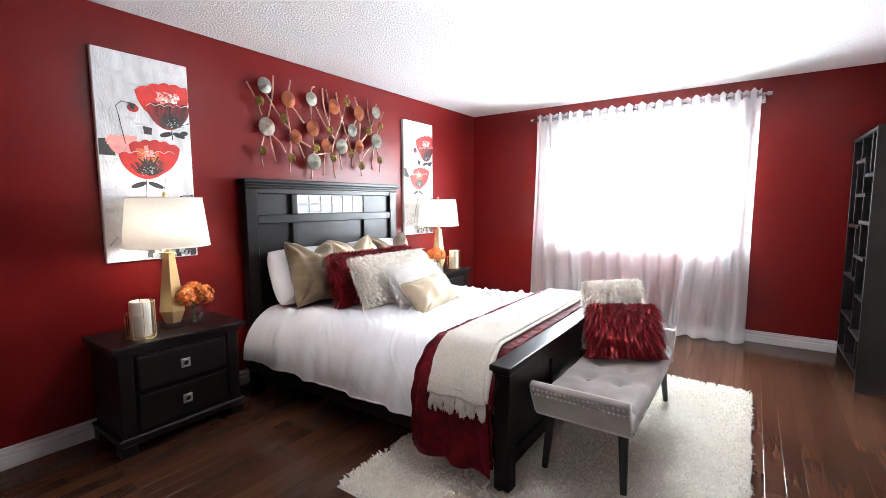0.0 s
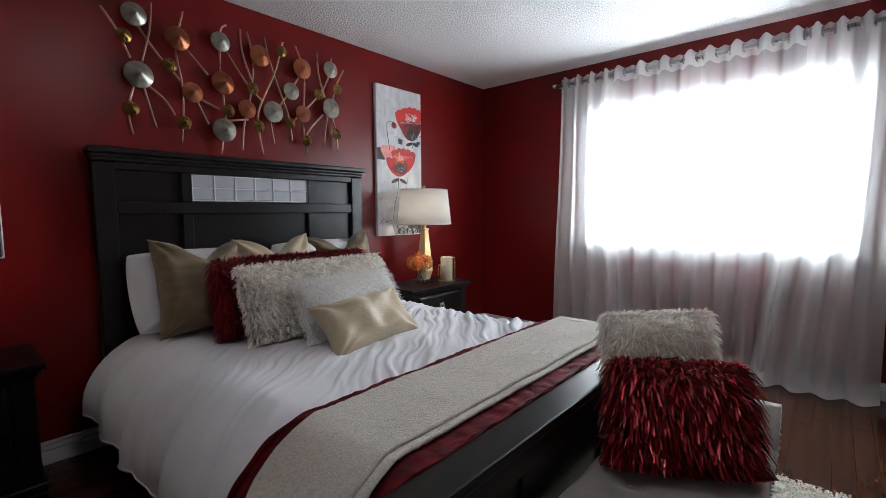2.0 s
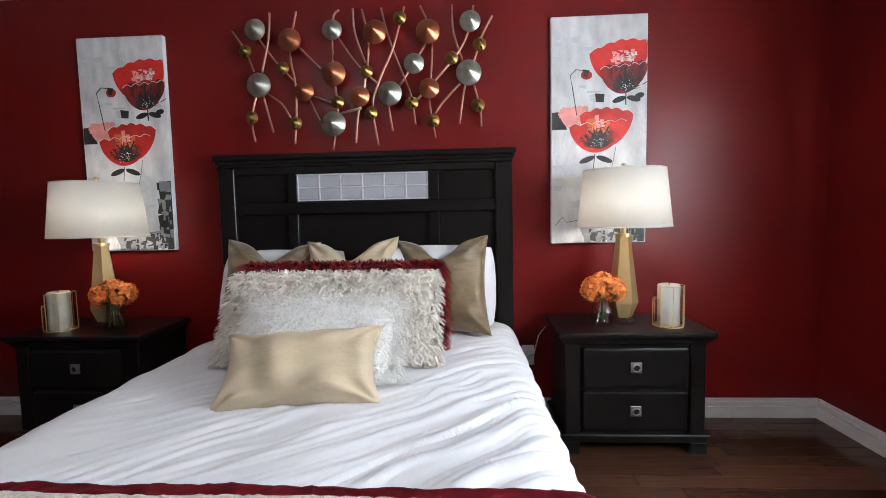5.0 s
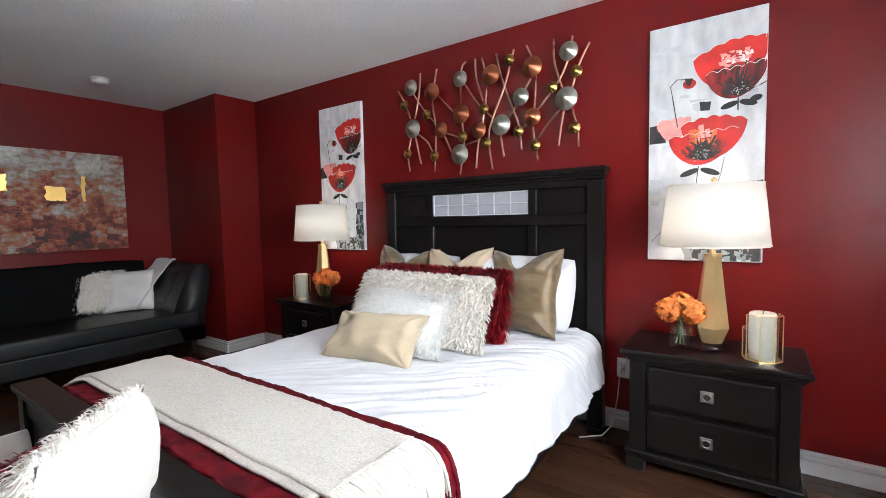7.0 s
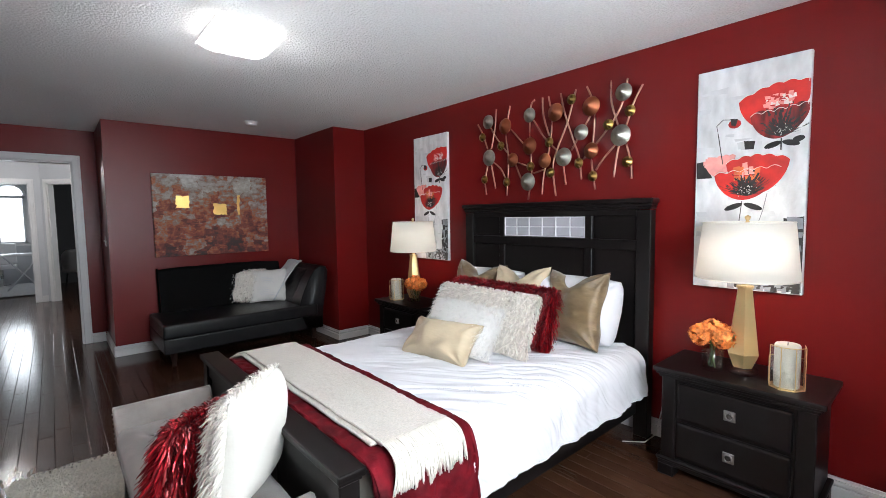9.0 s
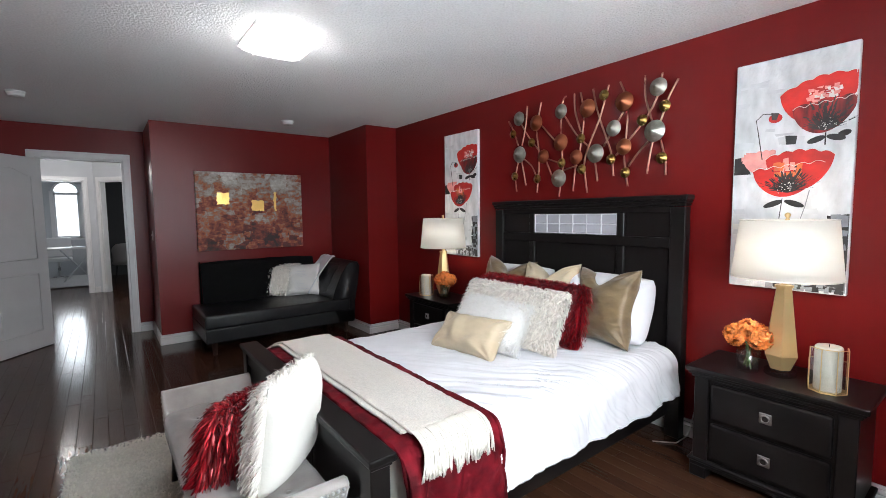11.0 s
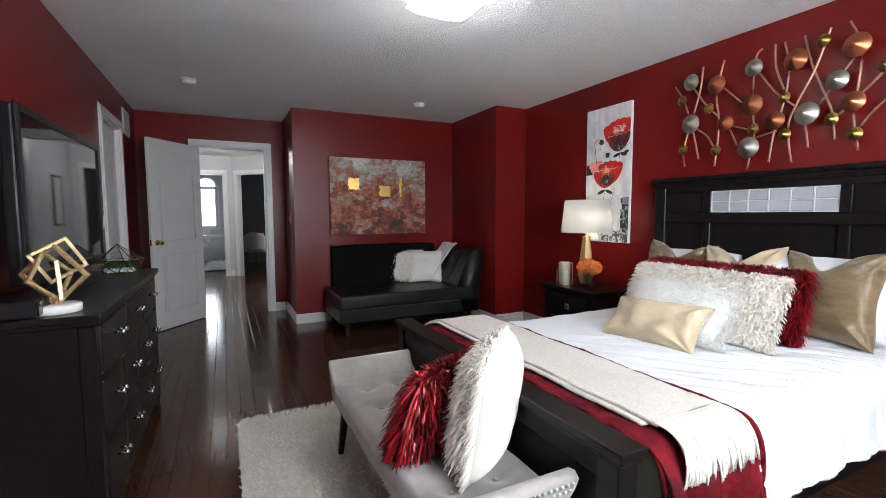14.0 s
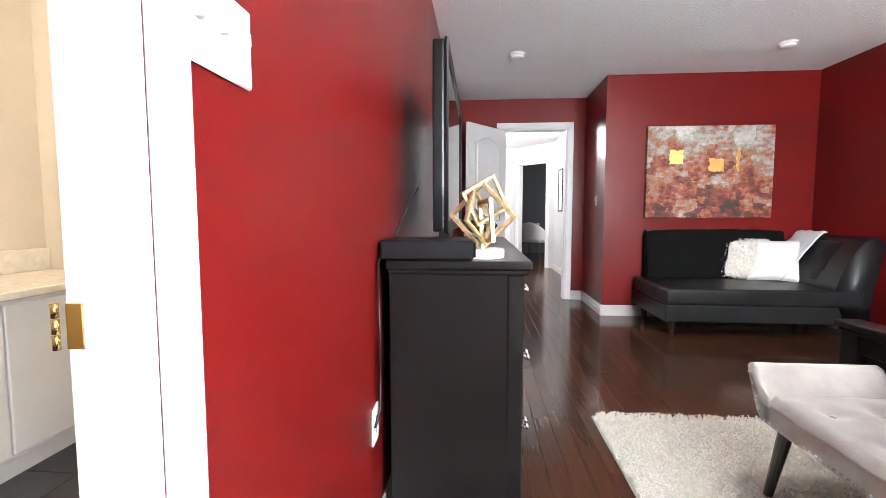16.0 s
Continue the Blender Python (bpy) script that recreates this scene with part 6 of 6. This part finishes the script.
pl = thing("potted_plant", "small potted green plant on a bookcase shelf", "plant", pose(0.80, 4.22, 0.925))
part("pot", lathe(B(), [(0.03, 0), (0.038, 0.06), (0.036, 0.06), (0.001, 0.055)], 18), WHITE, pl, smooth=True)
bm = B()
for _ in range(60):
    d = Vector((rng.gauss(0, 0.7), rng.gauss(0, 0.7), 1)).normalized() * rng.uniform(0.05, 0.1)
    p = Vector((0, 0, 0.055))
    sd = d.cross(Vector((rng.gauss(0, 1), rng.gauss(0, 1), 0.1))).normalized() * 0.012
    bm.faces.new([bm.verts.new(v) for v in (p + d * 0.3, p + d * 0.7 + sd, p + d, p + d * 0.7 - sd)])
tagged(part("foliage", bm, LEAFG, pl), kind="stuff")
pf = thing("ring_ornament", "pale ring ornament on a small stand in the bookcase", "ornament", pose(0.80, 4.62, 0.745))
part("foot", box(B(), (-0.03, -0.03, 0), (0.03, 0.03, 0.02), 0.003), MARB, pf)
bm = B()
wire(bm, [(0, 0.06 * math.cos(k * math.pi / 12), 0.085 + 0.07 * math.sin(k * math.pi / 12)) for k in range(25)], 0.006, 6)
part("ring", bm, STEEL, pf, smooth=True)

# ---- plates, vent, cords ----
PLATE = mat("white_plastic_plate", (0.75, 0.75, 0.74), 0.35, vary=0.02)


def plate(name, label, category, m, w, h, slots, kind):
    """A wall plate in the y-z plane facing -x; slots are offsets along y."""
    ob = thing(name, label, category, m)
    part("cover", box(B(), (-0.007, -w / 2, -h / 2), (0, w / 2, h / 2), 0.003), PLATE, ob)
    for y in slots:
        if kind == "switch":
            part("toggle", box(B(), (-0.02, y - 0.005, -0.004), (-0.006, y + 0.005, 0.014), 0.002), PLATE, ob)
            for z in (-0.035, 0.035):
                part("screw", tube(B(), (-0.0085, y, z), (-0.006, y, z), 0.0018, n=8), PLATE, ob)
        else:
            for z in (-0.02, 0.02):
                part("socket", box(B(), (-0.0085, y - 0.014, z - 0.013), (-0.006, y + 0.014, z + 0.013), 0.004), PLATE, ob)
                for s in (-0.006, 0.006):
                    part("slot", box(B(), (-0.0092, y + s - 0.001, z - 0.003), (-0.0084, y + s + 0.001, z + 0.006)), JOINT, ob)
    return ob


plate("light_switch", "white triple toggle switch plate on the red wall", "switch", pose(XE, 2.977, 1.262), 0.149, 0.104, (-0.046, 0.0, 0.046), "switch")
plate("light_switch", "white toggle switch plate beside the sofa corner", "switch", pose(-0.59, -1.5, 1.2, 0, 0, 180), 0.07, 0.115, (0.0,), "switch")
plate("light_switch", "white toggle switch plate beside the closet door", "switch", pose(XE, -0.31, 1.2), 0.07, 0.115, (0.0,), "switch")
plate("wall_outlet", "white wall outlet low on the red wall by the dresser", "outlet", pose(XE, 2.215, 0.41), 0.07, 0.115, (0.0,), "outlet")
plate("wall_outlet", "white wall outlet between bed and nightstand", "outlet", pose(XW, 3.375, 0.36, 0, 0, 180), 0.07, 0.115, (0.0,), "outlet")
plate("wall_outlet", "white wall outlet low behind the sheer curtains", "outlet", pose(-1.52, YN, 0.4, 0, 0, 90), 0.12, 0.12, (-0.025, 0.025), "outlet")
vent = thing("air_vent", "white slatted return air vent high on the red wall", "vent", pose(XE, -1.55, 2.2))
part("vent_frame", box(B(), (-0.008, -0.17, -0.13), (0, 0.17, 0.13), 0.003), WHITE, vent)
for k in range(9):
    part("slat", box(B(), (-0.016, -0.15, -0.108 + k * 0.026), (-0.007, 0.15, -0.092 + k * 0.026), 0.002), WHITE, vent)
CORD = mat("white_cord", (0.7, 0.7, 0.68), 0.5, vary=0.03)
for pts in ([(-2.985, 3.375, 0.38), (-2.95, 3.37, 0.36), (-2.93, 3.36, 0.2), (-2.9, 3.34, 0.05), (-2.84, 3.3, 0.006), (-2.75, 3.2, 0.006)], [(-2.985, 3.38, 0.36), (-2.94, 3.4, 0.38), (-2.9, 3.42, 0.5), (-2.9, 3.46, 0.55)]):
    bm = B()
    wire(bm, pts, 0.0035, 6)
    solid("lamp_cord", bm, CORD, "thin white cord hanging from the outlet to the floor", "cord", smooth=True)

# ---- bathroom vanity ----
STONE = mat("cream_stone_top", (0.72, 0.66, 0.56), 0.2, vary=0.1, scale=25)
SLATE = mat("dark_slate_tile", (0.035, 0.036, 0.04), 0.35, vary=0.3, scale=6, rand=0.2)
van = thing("vanity", "white bathroom vanity with shaker doors and cream stone top", "vanity")
part("carcass", box(B(), (2.47, 1.302, 0.1), (2.998, 3.4, 0.72), 0.003), WHITE, van)
part("toe_kick", box(B(), (2.53, 1.302, 0.0), (2.998, 3.4, 0.1)), WHITE, van)
part("countertop", box(B(), (2.44, 1.302, 0.72), (2.998, 3.42, 0.755), 0.005), STONE, van, "cream stone countertop")
part("backsplash", box(B(), (2.975, 1.302, 0.755), (2.998, 3.42, 0.87), 0.003), STONE, van)
for k in range(6):
    y0 = 1.31 + k * 0.348
    d = part("door", box(B(), (2.452, y0, 0.12), (2.47, y0 + 0.34, 0.705), 0.004), WHITE, van)
    part("knob", lathe(B(), [(0.006, 0), (0.006, 0.012), (0.014, 0.018), (0.013, 0.026), (0.001, 0.028)], 14), BLACKP, d, "round black knob", True, m=pose(2.452, y0 + (0.05 if k % 2 else 0.29), 0.63, 0, -90, 0))
solid("floor_bath", box(B(), (XE + TE, 1.3, -0.12), (3.0, 4.3, -0.008)), JOINT, "dark grout under bathroom floor tiles", "floor", "structure")
solid("floor_threshold", box(B(), (XE, BATH[0], -0.012), (XE + TE, BATH[1], 0.004), 0.003), ESPRESSO, "dark wood threshold of the bathroom doorway", "threshold", "structure")
plate("wall_outlet", "white wall outlet above the bathroom counter", "outlet", pose(2.999, 2.2, 1.1), 0.07, 0.115, (0.0,), "outlet")

# ---- office and hall things ----
desk = thing("desk", "white desk on crossed grey legs with papers on top", "desk")
part("desktop", box(B(), (-0.03, -8.4, 0.73), (1.15, -7.85, 0.765), 0.004), WHITE, desk)
for x in (0.05, 1.05):
    for a, b in ((-8.35, -7.9), (-7.9, -8.35)):
        part("crossed_leg", tube(B(), (x, a, 0.0), (x, b, 0.73), 0.018, n=8), GREYWALL, desk)
for x0, x1 in ((0.0, 0.55), (0.55, 0.0)):
    part("crossed_leg", tube(B(), (x0 + 0.05, -7.87, 0.0), (x1 + 0.05, -7.87, 0.73), 0.016, n=8), GREYWALL, desk)
pp = thing("paper_stack", "loose white papers on the desk", "papers")
for k in range(3):
    part("sheet", box(B(), (0.2 + 0.02 * k, -8.1 + 0.03 * k, 0.765 + 0.004 * k), (0.5 + 0.02 * k, -7.9 + 0.01 * k, 0.769 + 0.004 * k)), WHITE, pp)
of = thing("office_chair", "white upholstered chair behind the desk", "chair", pose(0.7, -8.9, 0))
part("seat", box(B(), (-0.24, -0.24, 0.42), (0.24, 0.24, 0.5), 0.03, seg=2), WHITE, of)
part("backrest", box(B(), (-0.24, -0.27, 0.5), (0.24, -0.21, 0.95), 0.025, seg=2), WHITE, of)
part("pedestal", tube(B(), (0, 0, 0.06), (0, 0, 0.42), 0.025), STEEL, of)
for k in range(5):
    part("caster_arm", tube(B(), (0, 0, 0.07), (0.26 * math.cos(k * 1.2566), 0.26 * math.sin(k * 1.2566), 0.03), 0.018, 0.012, 8), STEEL, of)
rg = thing("office_rug", "pale grey shag rug on the office floor", "rug")
bm = B()
sheet(bm, lambda u, v: (-0.03 + 2.0 * u, -9.2 + 2.1 * v, 0.02 + 0.012 * noise.noise(Vector((u * 60, v * 60, 1)))), 60, 60)
soft_solid(part("pile", bm, mat("pale_grey_wool", (0.5, 0.5, 0.5), 0.95, vary=0.2, scale=40, bump=0.6, bscale=90), rg), 0.02)
PINK = mat("blush_velvet", (0.5, 0.27, 0.25), 0.7, vary=0.1, sheen=0.5)
pc = thing("armchair", "blush and white bucket chair in the far bedroom", "chair", pose(-0.62, -7.15, 0, 0, 0, 150))
bm = B()
sheet(bm, lambda u, v: (0.33 * math.cos(math.pi * (0.1 + 0.8 * u) + math.pi), 0.3 * math.sin(math.pi * (0.1 + 0.8 * u) + math.pi) * (1 + 0.1 * v), 0.45 + 0.42 * v * math.sin(math.pi * (0.15 + 0.7 * u))), 20, 8)
soft_solid(part("shell", bm, WHITE, pc, smooth=True), 0.03)
part("seat", box(B(), (-0.28, -0.26, 0.40), (0.28, 0.22, 0.5), 0.04, seg=2), WHITE, pc)
part("cushion", cushion(0.42, 0.36, 0.13), PINK, pc, "blush pink cushion", True, m=pose(0, -0.14, 0.5, 0, -12, 90))
for x in (-0.2, 0.2):
    for y in (-0.2, 0.2):
        part("leg", tube(B(), (x * 1.2, y * 1.2, 0), (x, y, 0.41), 0.011, 0.014, 8), LEGM, pc)
cu = thing("far_curtain", "dark pink curtain panel in the far bedroom", "curtain")
bm = B()
sheet(bm, lambda u, v: (-2.0 + 0.5 * u, -8.7 + 0.05 * math.sin(u * 25), 0.0 + 2.25 * v), 60, 3)
soft_solid(part("cloth", bm, PINK, cu, smooth=True), 0.006)
fr = thing("framed_picture", "slim white framed picture on the hallway wall", "picture")
for y0, y1, z0, z1 in ((-4.7, -4.67, 1.1, 1.85), (-4.33, -4.3, 1.1, 1.85), (-4.67, -4.33, 1.1, 1.13), (-4.67, -4.33, 1.82, 1.85)):
    part("frame_rail", box(B(), (-0.75, y0, z0), (-0.728, y1, z1), 0.003), LEGM, fr)
part("print", box(B(), (-0.75, -4.67, 1.13), (-0.738, -4.33, 1.82)), WHITE, fr)
# glowing dome added out of view as a body for the hall fill
hl = thing("hall_ceiling_light", "added white dome on the hallway ceiling, out of view, for the fill lamp", "ceiling light", pose(0.6, -4.2, H))
dm = part("dome", lathe(B(), [(0.001, -0.09), (0.08, -0.075), (0.13, -0.03), (0.14, 0)], 24), glow("hall_fill_glow", (1.0, 0.96, 0.9), 5.0), hl, smooth=True)
dm.visible_shadow = False

# ---- floor planks, last ----
PW = 0.083
cache = {}
rng = random.Random(77)
floor_ob = bpy.data.objects["floor"]
rest_v, rest_f = [], []


def plank_block(x0, x1, y0, y1):
    """Corners and faces of one plank with an eased upper edge."""
    e, c = 0.002, 0.0005
    rings = ((0.0, -0.012), (0.0, -c), (e, 0.0))
    vs = [p for d, z in rings for p in ((x0 + d, y0 + d, z), (x1 - d, y0 + d, z), (x1 - d, y1 - d, z), (x0 + d, y1 - d, z))]
    fs = [(8, 9, 10, 11)] + [(4 * k + i, 4 * k + (i + 1) % 4, 4 * k + 4 + (i + 1) % 4, 4 * k + 4 + i) for k in (0, 1) for i in range(4)]
    return vs, fs


def plank_mesh(ln):
    if ln not in cache:
        me = bpy.data.meshes.new("plank")
        vs, fs = plank_block(-PW / 2 + 0.0005, PW / 2 - 0.0005, 0.0005, ln - 0.0005)
        me.from_pydata(vs, [], fs)
        me.materials.append(PLANK)
        cache[ln] = me
    return cache[ln]


def lay(x, y, ln, as_part):
    if as_part:
        ob = new("plank", plank_mesh(ln))
        ob.parent = floor_ob
        ob.location = (x, y, 0)
    else:
        n = len(rest_v)
        vs, fs = plank_block(x - PW / 2 + 0.0005, x + PW / 2 - 0.0005, y + 0.0005, y + ln - 0.0005)
        rest_v.extend(vs)
        rest_f.extend(tuple(n + k for k in f) for f in fs)


count = 0
rows = int((XE - XW) / PW)
for i in range(rows + 1):
    x = XW + PW * (i + 0.5)
    if x - PW / 2 > XE:
        break
    y = YD - 0.9
    while y < YN:
        ln = rng.uniform(0.2, 1.4) if y < YD - 0.89 else rng.choice((0.75, 1.0, 1.25, 1.5))
        y1 = min(y + ln, YN)
        near = count < 300 and abs(y1 - y - ln) < 1e-6 and ln in (0.75, 1.0, 1.25, 1.5)
        count += near
        if y1 - y > 0.02:
            lay(x, y, y1 - y, near)
        y += ln
for i in range(int(6.4 / PW)):
    x = -3.3 + PW * (i + 0.5)
    y = -10.0 + rng.random()
    while y < YD - 0.9:
        ln = min(rng.choice((0.75, 1.0, 1.25, 1.5)), YD - 0.9 - y)
        if ln > 0.03 and -1.6 < x < 1.6:
            lay(x, y, ln, False)
        y += ln if ln > 0.03 else 1
me = bpy.data.meshes.new("plank_rest")
me.from_pydata(rest_v, [], rest_f)
me.materials.append(PLANK2)
ob = tagged(new("plank_rest", me), kind="stuff")
ob.parent = floor_ob
bath_floor = bpy.data.objects["floor_bath"]
tile = mesh_of("tile", box(B(), (0.002, 0.002, -0.008), (0.298, 0.298, 0.0), 0.0015), SLATE)
for i in range(6):
    for j in range(10):
        ob = new("tile", tile)
        ob.parent = bath_floor
        ob.location = (XE + TE + 0.3 * i + 0.02, 1.3 + 0.3 * j, 0)
